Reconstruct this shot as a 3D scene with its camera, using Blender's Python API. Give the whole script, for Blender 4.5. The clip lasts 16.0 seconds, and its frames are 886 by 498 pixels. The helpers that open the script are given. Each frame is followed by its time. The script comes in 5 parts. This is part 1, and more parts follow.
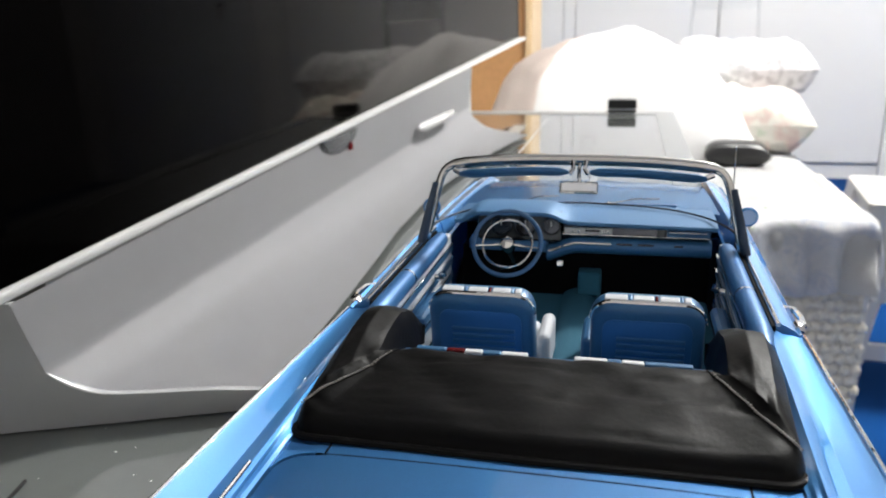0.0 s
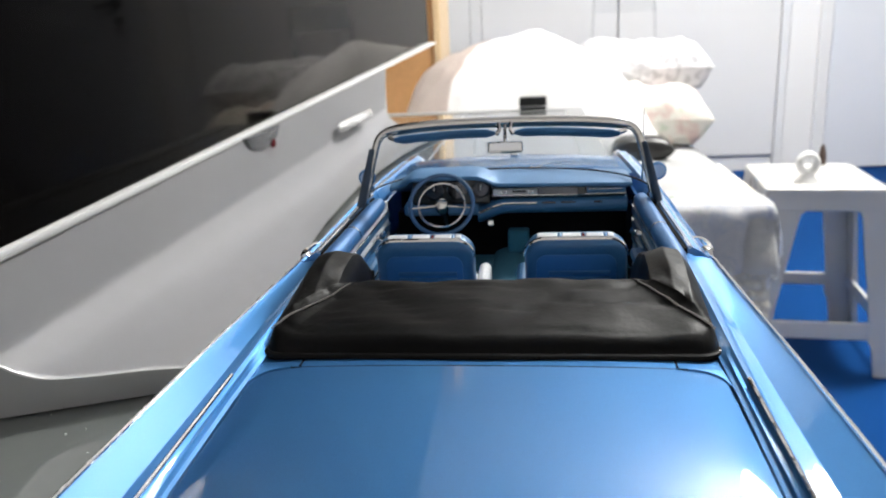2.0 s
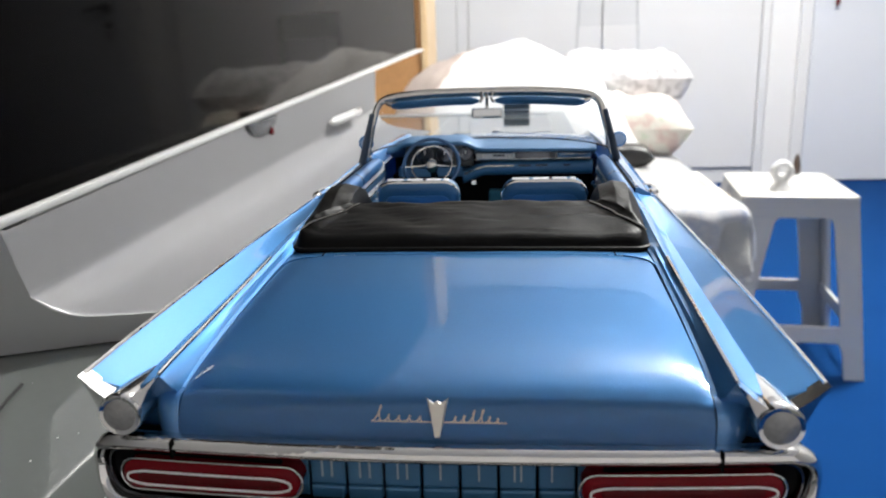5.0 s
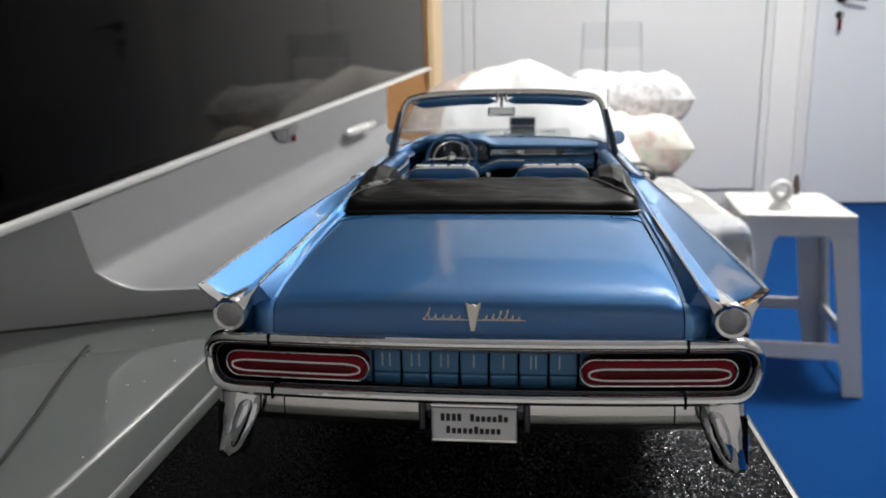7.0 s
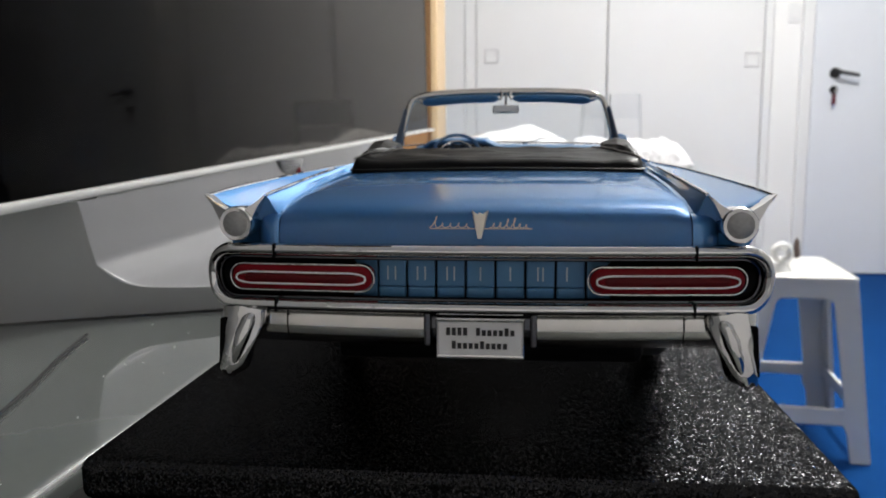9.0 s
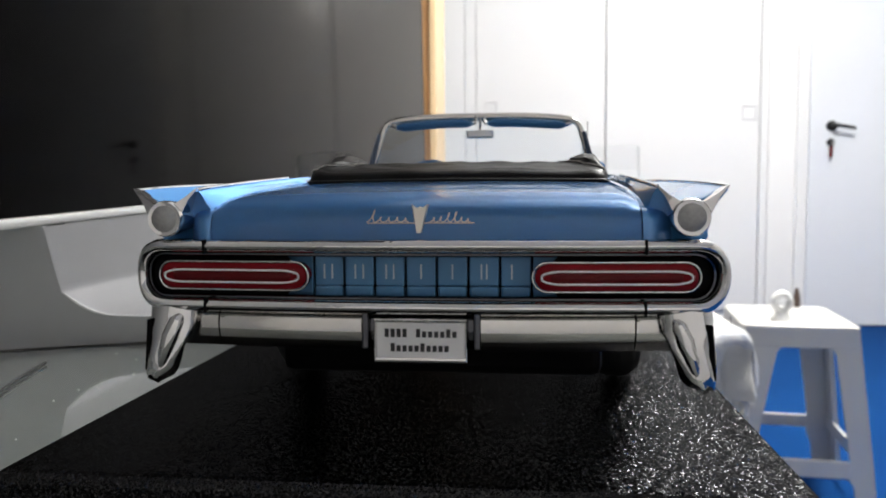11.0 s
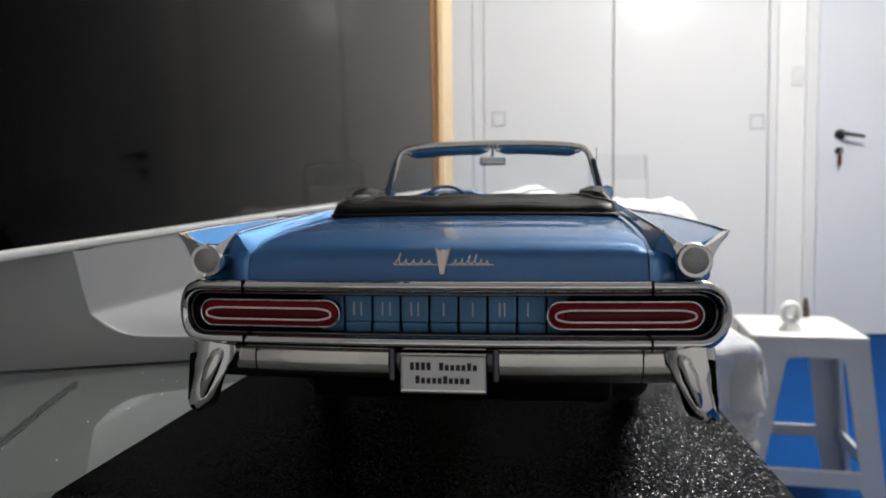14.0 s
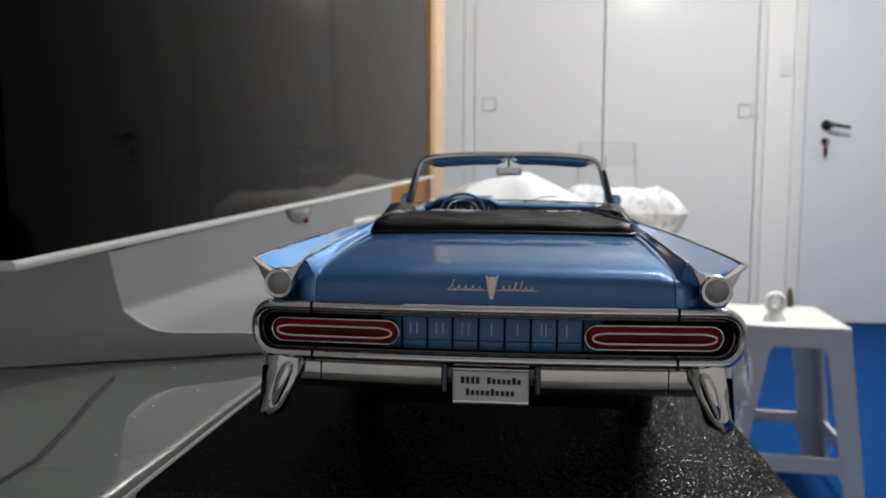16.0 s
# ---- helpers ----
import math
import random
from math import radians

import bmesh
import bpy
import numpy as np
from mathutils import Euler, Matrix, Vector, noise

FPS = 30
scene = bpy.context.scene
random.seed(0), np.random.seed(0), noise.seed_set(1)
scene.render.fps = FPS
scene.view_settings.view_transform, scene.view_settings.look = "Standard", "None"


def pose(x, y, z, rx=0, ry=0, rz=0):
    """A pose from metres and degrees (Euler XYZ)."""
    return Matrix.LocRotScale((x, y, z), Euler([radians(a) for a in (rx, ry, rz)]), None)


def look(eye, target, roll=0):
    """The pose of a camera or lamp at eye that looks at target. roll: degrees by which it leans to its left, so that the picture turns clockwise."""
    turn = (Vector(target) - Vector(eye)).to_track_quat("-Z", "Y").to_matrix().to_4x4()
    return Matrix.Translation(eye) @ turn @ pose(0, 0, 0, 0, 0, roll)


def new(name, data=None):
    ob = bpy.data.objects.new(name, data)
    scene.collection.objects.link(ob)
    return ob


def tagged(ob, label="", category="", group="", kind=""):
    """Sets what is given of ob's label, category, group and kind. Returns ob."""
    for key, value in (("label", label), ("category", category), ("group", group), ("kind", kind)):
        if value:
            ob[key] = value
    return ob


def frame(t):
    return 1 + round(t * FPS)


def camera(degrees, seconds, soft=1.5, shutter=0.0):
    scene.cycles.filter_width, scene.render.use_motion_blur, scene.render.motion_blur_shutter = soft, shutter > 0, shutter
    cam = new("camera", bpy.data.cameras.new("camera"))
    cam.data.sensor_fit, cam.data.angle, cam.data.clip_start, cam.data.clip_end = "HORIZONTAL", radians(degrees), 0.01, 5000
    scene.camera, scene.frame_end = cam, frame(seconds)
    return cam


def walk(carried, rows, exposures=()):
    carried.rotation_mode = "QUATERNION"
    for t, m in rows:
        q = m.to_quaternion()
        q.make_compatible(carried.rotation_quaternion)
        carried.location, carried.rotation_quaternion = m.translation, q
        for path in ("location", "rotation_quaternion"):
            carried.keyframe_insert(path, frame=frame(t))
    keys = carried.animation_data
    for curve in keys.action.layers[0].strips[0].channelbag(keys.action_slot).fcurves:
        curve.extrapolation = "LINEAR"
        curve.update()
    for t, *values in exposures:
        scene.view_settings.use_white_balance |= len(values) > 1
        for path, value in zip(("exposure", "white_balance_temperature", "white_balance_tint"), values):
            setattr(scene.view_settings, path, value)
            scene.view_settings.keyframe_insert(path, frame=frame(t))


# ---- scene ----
from mathutils.bvhtree import BVHTree

cam = camera(59.4, 16.0, soft=1.8)
cam.data.dof.use_dof, cam.data.dof.focus_distance, cam.data.dof.aperture_fstop = True, 0.17, 35.0
walk(cam, [
    (0, look((0.01303, -0.04312, 0.12298), (-0.03191, 0.14344, 0.06662), -1.34)),
    (0.5, look((0.01231, -0.04699, 0.12202), (-0.02836, 0.14124, 0.06801), -3.94)),
    (1, look((0.01095, -0.04561, 0.11961), (-0.01572, 0.14523, 0.06604), -2.92)),
    (1.5, look((0.01470, -0.04759, 0.11539), (-0.01131, 0.14305, 0.06082), -3.34)),
    (2, look((0.01002, -0.06269, 0.11251), (-0.01448, 0.12815, 0.05793), -2.77)),
    (2.5, look((0.01213, -0.07111, 0.11197), (-0.01114, 0.12007, 0.05803), -3.15)),
    (3, look((0.01036, -0.07903, 0.11095), (-0.01415, 0.11211, 0.05746), -3.00)),
    (3.5, look((0.01010, -0.08947, 0.11129), (-0.01301, 0.10224, 0.05920), -2.65)),
    (4, look((0.01241, -0.09638, 0.10895), (-0.01047, 0.09566, 0.05800), -2.63)),
    (4.5, look((0.01405, -0.10172, 0.10633), (-0.00740, 0.09058, 0.05570), -2.17)),
    (5, look((0.01282, -0.10633, 0.10212), (-0.00763, 0.08572, 0.05017), -1.79)),
    (5.2, look((0.01557, -0.11090, 0.10308), (-0.00667, 0.08109, 0.05166), -2.02)),
    (7.3, look((0.01000, -0.14900, 0.09300), (-0.01120, 0.04569, 0.04864), -1.10)),
    (7.5, look((0.01304, -0.15007, 0.09027), (-0.00810, 0.04434, 0.04834), -1.48)),
    (8, look((0.01304, -0.15613, 0.08271), (-0.01095, 0.03863, 0.04409), -1.37)),
    (8.2, look((0.01175, -0.15665, 0.07895), (-0.01199, 0.03849, 0.04210), -1.11)),
    (10.3, look((0.00841, -0.14513, 0.05341), (-0.01169, 0.05282, 0.03306), -0.39)),
    (10.5, look((0.01269, -0.14532, 0.05358), (-0.00810, 0.05258, 0.03347), -0.48)),
    (11, look((0.02038, -0.14491, 0.05292), (-0.00171, 0.05329, 0.03779), -0.39)),
    (11.5, look((0.02152, -0.14855, 0.05278), (-0.00088, 0.04983, 0.04091), -0.56)),
    (12, look((0.01780, -0.15326, 0.05242), (-0.00502, 0.04519, 0.04264), -0.45)),
    (12.5, look((0.01733, -0.15247, 0.05140), (-0.00525, 0.04598, 0.04106), -0.27)),
    (13, look((0.01820, -0.15181, 0.05046), (-0.00482, 0.04653, 0.03902), -0.40)),
    (13.5, look((0.01984, -0.15209, 0.05301), (-0.00380, 0.04617, 0.04152), -0.71)),
    (14, look((0.01903, -0.15635, 0.06016), (-0.00507, 0.04177, 0.04717), -0.56)),
    (14.5, look((0.01531, -0.16313, 0.06709), (-0.00789, 0.03493, 0.05180), -0.82)),
    (15, look((0.01213, -0.16928, 0.07130), (-0.01065, 0.02883, 0.05594), -0.60)),
    (15.5, look((0.00607, -0.17235, 0.06992), (-0.01412, 0.02587, 0.05254), 0.60)),
    (16, look((0.00702, -0.17600, 0.07145), (-0.01354, 0.02218, 0.05401), 0.25)),
], exposures=[(0, 0.77), (1, 0.70), (3, 0.82), (5, 0.77), (8, 0.19), (10.3, 0.85), (11, 0.77), (11.5, 0.58), (12, 0.40), (12.5, 0.30), (13, 0.31), (13.5, 0.43), (14, 0.33), (15, 0.09), (16, 0.03)])

# ---------------------------------------------------------------- light
U = 1 / 18            # one unit: a metre of the full-size car, of which the model is an eighteenth

world = bpy.data.worlds.new("world")
scene.world = world
world.use_nodes = True
world.node_tree.nodes["Background"].inputs[0].default_value = (0.5, 0.55, 0.62, 1)
world.node_tree.nodes["Background"].inputs[1].default_value = 0.02


lamp_data = bpy.data.lights.new("ceiling_lamp_glow", "POINT")
lamp_data.energy, lamp_data.shadow_soft_size, lamp_data.color = 132, 0.155, (1.0, 0.99, 0.955)
lamp_light = new("ceiling_lamp_glow", lamp_data)
lamp_light.location = (17 * U, 36 * U, 29.8 * U)


# ---------------------------------------------------------------- materials
def material(name, colour, rough=0.5, metal=0.0, coat=0.0, grain=0.0, grain_scale=300.0, bump=0.0, bump_scale=400.0,
             stain=0.0, stain_scale=12.0, spec=0.5, transmission=0.0, alpha=1.0, sheen=0.0, emit=0.0, detail=4.0, rough_var=0.0):
    """A principled material with fine grain, broad stains and relief, all in object space."""
    m = bpy.data.materials.new(name)
    m.use_nodes = True
    nt = m.node_tree
    b = nt.nodes["Principled BSDF"]
    b.inputs["Base Color"].default_value = (*colour, 1)
    b.inputs["Roughness"].default_value = rough
    b.inputs["Metallic"].default_value = metal
    b.inputs["Coat Weight"].default_value = coat
    b.inputs["Coat Roughness"].default_value = 0.03
    b.inputs["Specular IOR Level"].default_value = spec
    b.inputs["Transmission Weight"].default_value = transmission
    b.inputs["Alpha"].default_value = alpha
    b.inputs["Sheen Weight"].default_value = sheen
    if emit:
        b.inputs["Emission Color"].default_value = (*colour, 1)
        b.inputs["Emission Strength"].default_value = emit
    geo = nt.nodes.new("ShaderNodeNewGeometry")

    def tex(scale, det):
        n = nt.nodes.new("ShaderNodeTexNoise")
        n.inputs["Scale"].default_value = scale
        n.inputs["Detail"].default_value = det
        nt.links.new(geo.outputs["Position"], n.inputs["Vector"])
        return n

    if grain or stain:
        a, c = tex(grain_scale, detail), tex(stain_scale, 3.0)
        mix = nt.nodes.new("ShaderNodeMath")
        mix.operation = "MULTIPLY_ADD"
        nt.links.new(a.outputs["Fac"], mix.inputs[0])
        mix.inputs[1].default_value = 2 * grain
        mix.inputs[2].default_value = 1 - grain - stain
        mix2 = nt.nodes.new("ShaderNodeMath")
        mix2.operation = "MULTIPLY_ADD"
        nt.links.new(c.outputs["Fac"], mix2.inputs[0])
        mix2.inputs[1].default_value = 2 * stain
        nt.links.new(mix.outputs[0], mix2.inputs[2])
        col = nt.nodes.new("ShaderNodeMix")
        col.data_type = "RGBA"
        col.blend_type = "MULTIPLY"
        col.inputs[0].default_value = 1
        col.inputs[6].default_value = (*colour, 1)
        nt.links.new(mix2.outputs[0], col.inputs[7])
        nt.links.new(col.outputs[2], b.inputs["Base Color"])
    if rough_var:
        r = tex(stain_scale * 2.3, 5.0)
        mr = nt.nodes.new("ShaderNodeMath")
        mr.operation = "MULTIPLY_ADD"
        nt.links.new(r.outputs["Fac"], mr.inputs[0])
        mr.inputs[1].default_value = 2 * rough_var
        mr.inputs[2].default_value = max(rough - rough_var, 0.0)
        nt.links.new(mr.outputs[0], b.inputs["Roughness"])
    if bump:
        n = tex(bump_scale, 3.0)
        k = nt.nodes.new("ShaderNodeBump")
        k.inputs["Strength"].default_value = bump
        k.inputs["Distance"].default_value = 0.4 / bump_scale
        nt.links.new(n.outputs["Fac"], k.inputs["Height"])
        nt.links.new(k.outputs["Normal"], b.inputs["Normal"])
    return m


PAINT = material("metallic_blue_paint", (0.078, 0.298, 0.645), 0.61, 0.90, coat=1.0, spec=0.25, grain=0.14, grain_scale=5200, stain=0.03)
DASH_PAINT = material("blue_dash_paint", (0.07, 0.21, 0.42), 0.55, 0.15, coat=0.0, grain=0.08, grain_scale=4000)
SLATE = material("slate_blue_pillar_paint", (0.04, 0.065, 0.105), 0.35, 0.1, grain=0.1, grain_scale=3000)
PAINT.node_tree.nodes["Principled BSDF"].inputs["Coat IOR"].default_value = 1.85
PAINT.node_tree.nodes["Principled BSDF"].inputs["Coat Roughness"].default_value = 0.03
# Darker grille paint that also carries the shade inside the bumper loop.
PAINT_RECESS = material("recess_shaded_blue_paint", (0.040, 0.150, 0.29), 0.40, 0.3, coat=0.4, grain=0.10, grain_scale=6000)
PAINT_IN = material("blue_interior_paint", (0.04, 0.17, 0.42), 0.38, 0.25, grain=0.08, grain_scale=4000)
VINYL = material("blue_vinyl", (0.040, 0.150, 0.315), 0.33, 0.15, grain=0.12, grain_scale=2500, bump=0.1, bump_scale=3000)
WHITE_VINYL = material("white_vinyl", (0.75, 0.77, 0.80), 0.4, grain=0.05, grain_scale=2500)
CARPET_IN = material("teal_car_carpet", (0.020, 0.115, 0.18), 0.95, grain=0.4, grain_scale=3500, bump=0.5, bump_scale=3000)
CHROME = material("chrome", (0.70, 0.69, 0.68), 0.05, 1.0, stain=0.08, stain_scale=60, rough_var=0.03, bump=0.10, bump_scale=110)
# Brown-grey puts dim reflections into the colour of frame and lower bumper.
FRAME_CHROME = material("brown_reflection_chrome", (0.64, 0.62, 0.59), 0.11, 1.0, stain=0.2, stain_scale=90, rough_var=0.05)
DARK_CHROME = material("dark_chrome", (0.10, 0.10, 0.11), 0.18, 1.0, stain=0.1, stain_scale=80)
RED = material("red_lens", (0.17, 0.005, 0.010), 0.25, 0.0, spec=0.12, grain=0.1, grain_scale=1500)
RED_DARK = material("dark_red_lens", (0.10, 0.008, 0.01), 0.2, 0.0, spec=0.12)
LENS = material("frosted_lamp_lens", (0.30, 0.295, 0.29), 0.22, 0.25, coat=0.5, grain=0.25, grain_scale=1400, bump=0.3, bump_scale=1500)
PALE_CHROME = material("pale_chrome", (0.88, 0.87, 0.87), 0.35, 0.1)
HANDLE_GREY = material("pale_grey_metal", (0.62, 0.62, 0.63), 0.4, 0.2)
# Near-black of slots and seams; also painted shade in recesses and underneath.
BLACK_GAP_SHADE = material("black_gap_and_shade", (0.0025, 0.0025, 0.003), 0.8, spec=0.08)
LEATHER = material("black_leatherette", (0.0048, 0.0047, 0.0049), 0.42, 0.0, spec=0.085, grain=0.25, grain_scale=700, bump=0.12, bump_scale=900, stain=0.15, stain_scale=50, rough_var=0.08)
THREAD = material("grey_thread", (0.42, 0.40, 0.38), 0.8)
RUBBER = material("black_rubber", (0.012, 0.012, 0.012), 0.75, grain=0.2)
PLATE_WHITE = material("white_plate", (0.72, 0.72, 0.73), 0.35, grain=0.04)
INK = material("black_ink", (0.015, 0.015, 0.018), 0.5)
GOLD = material("pale_gold", (0.74, 0.70, 0.62), 0.3, 0.4)
LETTER = material("pale_steel_blue", (0.40, 0.46, 0.52), 0.35, 0.5)
GAUGE = material("dark_gauge_and_shade", (0.02, 0.022, 0.025), 0.25, coat=0.4)


def glass_material(name, tint, least, rough=0.02):
    """Thin clear sheet: mostly see-through, with a faint mirror that grows towards the rim."""
    m = bpy.data.materials.new(name)
    m.use_nodes = True
    nt = m.node_tree
    nt.nodes.clear()
    out = nt.nodes.new("ShaderNodeOutputMaterial")
    tr, gl, mx, lw, pw, ma = (nt.nodes.new(k) for k in ("ShaderNodeBsdfTransparent", "ShaderNodeBsdfGlossy", "ShaderNodeMixShader", "ShaderNodeLayerWeight", "ShaderNodeMath", "ShaderNodeMath"))
    tr.inputs[0].default_value = (*tint, 1)
    gl.inputs["Roughness"].default_value = rough
    lw.inputs[0].default_value = 0.5
    pw.operation, ma.operation = "POWER", "MULTIPLY_ADD"
    pw.inputs[1].default_value = 4.0
    ma.inputs[1].default_value, ma.inputs[2].default_value = 0.5, least
    nt.links.new(lw.outputs["Facing"], pw.inputs[0])
    nt.links.new(pw.outputs[0], ma.inputs[0])
    nt.links.new(ma.outputs[0], mx.inputs[0])
    nt.links.new(tr.outputs[0], mx.inputs[1])
    nt.links.new(gl.outputs[0], mx.inputs[2])
    nt.links.new(mx.outputs[0], out.inputs[0])
    return m


GLASS = glass_material("clear_glass", (0.93, 0.95, 0.96), 0.05)
ACRYLIC = glass_material("clear_acrylic", (0.965, 0.97, 0.975), 0.03, 0.15)


def speckle_material():
    """Black moulded plastic with a fine pebble grain: each grain is a small facet of its own tilt."""
    m = bpy.data.materials.new("black_pebbled_plastic")
    m.use_nodes = True
    nt = m.node_tree
    nt.nodes.clear()
    out = nt.nodes.new("ShaderNodeOutputMaterial")
    dark, shine, both = (nt.nodes.new(k) for k in ("ShaderNodeBsdfDiffuse", "ShaderNodeBsdfGlossy", "ShaderNodeAddShader"))
    dark.inputs["Color"].default_value = (0.0008, 0.0008, 0.0009, 1)
    shine.inputs["Color"].default_value = (0.026, 0.026, 0.0272, 1)
    shine.inputs["Roughness"].default_value = 0.17
    geo = nt.nodes.new("ShaderNodeNewGeometry")
    add, add2, nrm = (nt.nodes.new("ShaderNodeVectorMath") for _ in range(3))
    nrm.operation = "NORMALIZE"
    for k, (size, amount) in enumerate(((3600, 0.80), (2300, 0.40))):
        v = nt.nodes.new("ShaderNodeTexVoronoi")
        v.inputs["Scale"].default_value = size
        sc = nt.nodes.new("ShaderNodeVectorMath")
        sc.operation = "MULTIPLY_ADD"
        nt.links.new(geo.outputs["Position"], v.inputs["Vector"])
        nt.links.new(v.outputs["Color"], sc.inputs[0])
        sc.inputs[1].default_value = (amount,) * 3
        sc.inputs[2].default_value = (-amount / 2,) * 3
        nt.links.new(sc.outputs[0], add.inputs[k])
    nt.links.new(add.outputs[0], add2.inputs[0])
    nt.links.new(geo.outputs["Normal"], add2.inputs[1])
    nt.links.new(add2.outputs[0], nrm.inputs[0])
    nt.links.new(nrm.outputs[0], shine.inputs["Normal"])
    nt.links.new(dark.outputs[0], both.inputs[0])
    nt.links.new(shine.outputs[0], both.inputs[1])
    nt.links.new(both.outputs[0], out.inputs[0])
    return m


SPECKLE = speckle_material()


def screen_material():
    """Black screen with a satin mirror that grows towards a flat view."""
    m = bpy.data.materials.new("black_screen_glass")
    m.use_nodes = True
    nt = m.node_tree
    nt.nodes.clear()
    out, dark, gl, mx, lw, pw, ma = (nt.nodes.new(k) for k in ("ShaderNodeOutputMaterial", "ShaderNodeBsdfDiffuse", "ShaderNodeBsdfGlossy", "ShaderNodeMixShader", "ShaderNodeLayerWeight", "ShaderNodeMath", "ShaderNodeMath"))
    dark.inputs["Color"].default_value = (0.0007, 0.0006, 0.0006, 1)
    gl.inputs["Color"].default_value = (1.0, 0.96, 0.92, 1)
    gl.inputs["Roughness"].default_value = 0.05
    lw.inputs[0].default_value = 0.5
    pw.operation, ma.operation = "POWER", "MULTIPLY_ADD"
    pw.inputs[1].default_value = 5.5
    ma.inputs[1].default_value, ma.inputs[2].default_value = 0.34, 0.0015
    nt.links.new(lw.outputs["Facing"], pw.inputs[0])
    nt.links.new(pw.outputs[0], ma.inputs[0])
    nt.links.new(ma.outputs[0], mx.inputs[0])
    nt.links.new(dark.outputs[0], mx.inputs[1])
    nt.links.new(gl.outputs[0], mx.inputs[2])
    nt.links.new(mx.outputs[0], out.inputs[0])
    return m


SCREEN = screen_material()
RIM_WHITE = material("pale_silver_trim", (0.86, 0.86, 0.85), 0.3, 0.2)
SILVER_LIGHT = material("pale_silver_satin", (0.57, 0.57, 0.59), 0.48, 0.0, spec=0.3, grain=0.04, grain_scale=2200, stain=0.05, stain_scale=7)
SILVER_DARK = material("grey_silver_plastic", (0.55, 0.555, 0.56), 0.45, 0.0, grain=0.05, grain_scale=2500, stain=0.05, stain_scale=9)
TABLE_GLASS = material("grey_green_backed_glass", (0.165, 0.178, 0.171), 0.05, coat=1.0, stain=0.10, stain_scale=8, grain=0.03, rough_var=0.03)
TABLE_FROST = material("grey_frosted_border", (0.34, 0.35, 0.35), 0.3, stain=0.06, stain_scale=9)
LACQUER = material("white_lacquer", (0.74, 0.74, 0.73), 0.3, grain=0.02, stain=0.03)
WOOD = material("orange_brown_wood", (0.42, 0.22, 0.09), 0.4, grain=0.18, grain_scale=60, stain=0.12, stain_scale=6)
PEG_BROWN = material("dark_gap_brown", (0.07, 0.045, 0.035), 0.5, grain=0.2, grain_scale=300)
WOOD_PALE = material("pale_wood_edge", (0.60, 0.44, 0.26), 0.45, grain=0.12, grain_scale=60)
FLOOR_BLUE = material("blue_carpet", (0.003, 0.043, 0.170), 0.95, spec=0.08, grain=0.22, grain_scale=260, bump=0.4, bump_scale=500, stain=0.10, stain_scale=3)
# Unseen side walls: grey tone set low to hold down bounce light.
WALL_DIM = material("dim_side_wall_grey", (0.40, 0.395, 0.385), 0.7, grain=0.03, stain=0.04, stain_scale=2)
CEILING_PAINT = material("pale_ceiling_paint", (0.78, 0.78, 0.775), 0.7, grain=0.02, stain=0.03, stain_scale=2)
# Unseen end wall, pale and set close to bounce light forward.
WALL_BOUNCE = material("bounce_wall_warm_grey", (0.70, 0.68, 0.655), 0.7, grain=0.03, stain=0.04, stain_scale=2)
WALL_WHITE = material("white_wall_paint", (0.76, 0.76, 0.755), 0.6, grain=0.02, grain_scale=200, stain=0.025, stain_scale=2, bump=0.05)
DOOR_WHITE = material("white_gloss_door_paint", (0.70, 0.705, 0.71), 0.20, spec=0.11, grain=0.02, grain_scale=200, stain=0.012, stain_scale=2.5)
DOOR_BLUE = material("bluish_white_door", (0.64, 0.665, 0.71), 0.35, grain=0.02, grain_scale=200, stain=0.012, stain_scale=2.5)
BLACK_METAL = material("black_metal", (0.02, 0.02, 0.022), 0.35, 0.6)
STOOL_WHITE = material("white_stool_plastic", (0.72, 0.705, 0.675), 0.32, coat=0.1, grain=0.02, stain=0.03)
SHEET = material("white_cotton", (0.76, 0.76, 0.765), 0.9, grain=0.05, grain_scale=900, bump=0.25, bump_scale=60, sheen=0.2)
KNIT = material("beige_knit_wool", (0.84, 0.79, 0.69), 0.95, grain=0.15, grain_scale=400, bump=0.6, bump_scale=250)
BLANKET_PINK = material("pinkish_blanket", (0.78, 0.69, 0.64), 0.95, grain=0.08, grain_scale=300, stain=0.08, bump=0.3, bump_scale=80)
PORCELAIN = material("white_porcelain", (0.80, 0.80, 0.80), 0.12, coat=0.6)
BLACK_PLASTIC = material("black_plastic", (0.012, 0.012, 0.013), 0.35)


def marble_material():
    """Pale grey cotton with a darker veined print."""
    m = material("grey_marbled_pillow_cotton", (0.6, 0.6, 0.62), 0.9, grain=0.05, bump=0.25, bump_scale=50)
    nt = m.node_tree
    b = nt.nodes["Principled BSDF"]
    geo = nt.nodes.new("ShaderNodeNewGeometry")
    n = nt.nodes.new("ShaderNodeTexNoise")
    n.inputs["Scale"].default_value, n.inputs["Detail"].default_value, n.inputs["Distortion"].default_value = 34, 6, 0.7
    r = nt.nodes.new("ShaderNodeValToRGB")
    e = r.color_ramp.elements
    e[0].position, e[0].color = 0.30, (0.42, 0.42, 0.44, 1)
    e[1].position, e[1].color = 0.66, (0.74, 0.74, 0.76, 1)
    x = e.new(0.46)
    x.color = (0.55, 0.55, 0.57, 1)
    y = e.new(0.52)
    y.color = (0.70, 0.70, 0.72, 1)
    nt.links.new(geo.outputs["Position"], n.inputs["Vector"])
    nt.links.new(n.outputs["Fac"], r.inputs[0])
    nt.links.new(r.outputs[0], b.inputs["Base Color"])
    return m


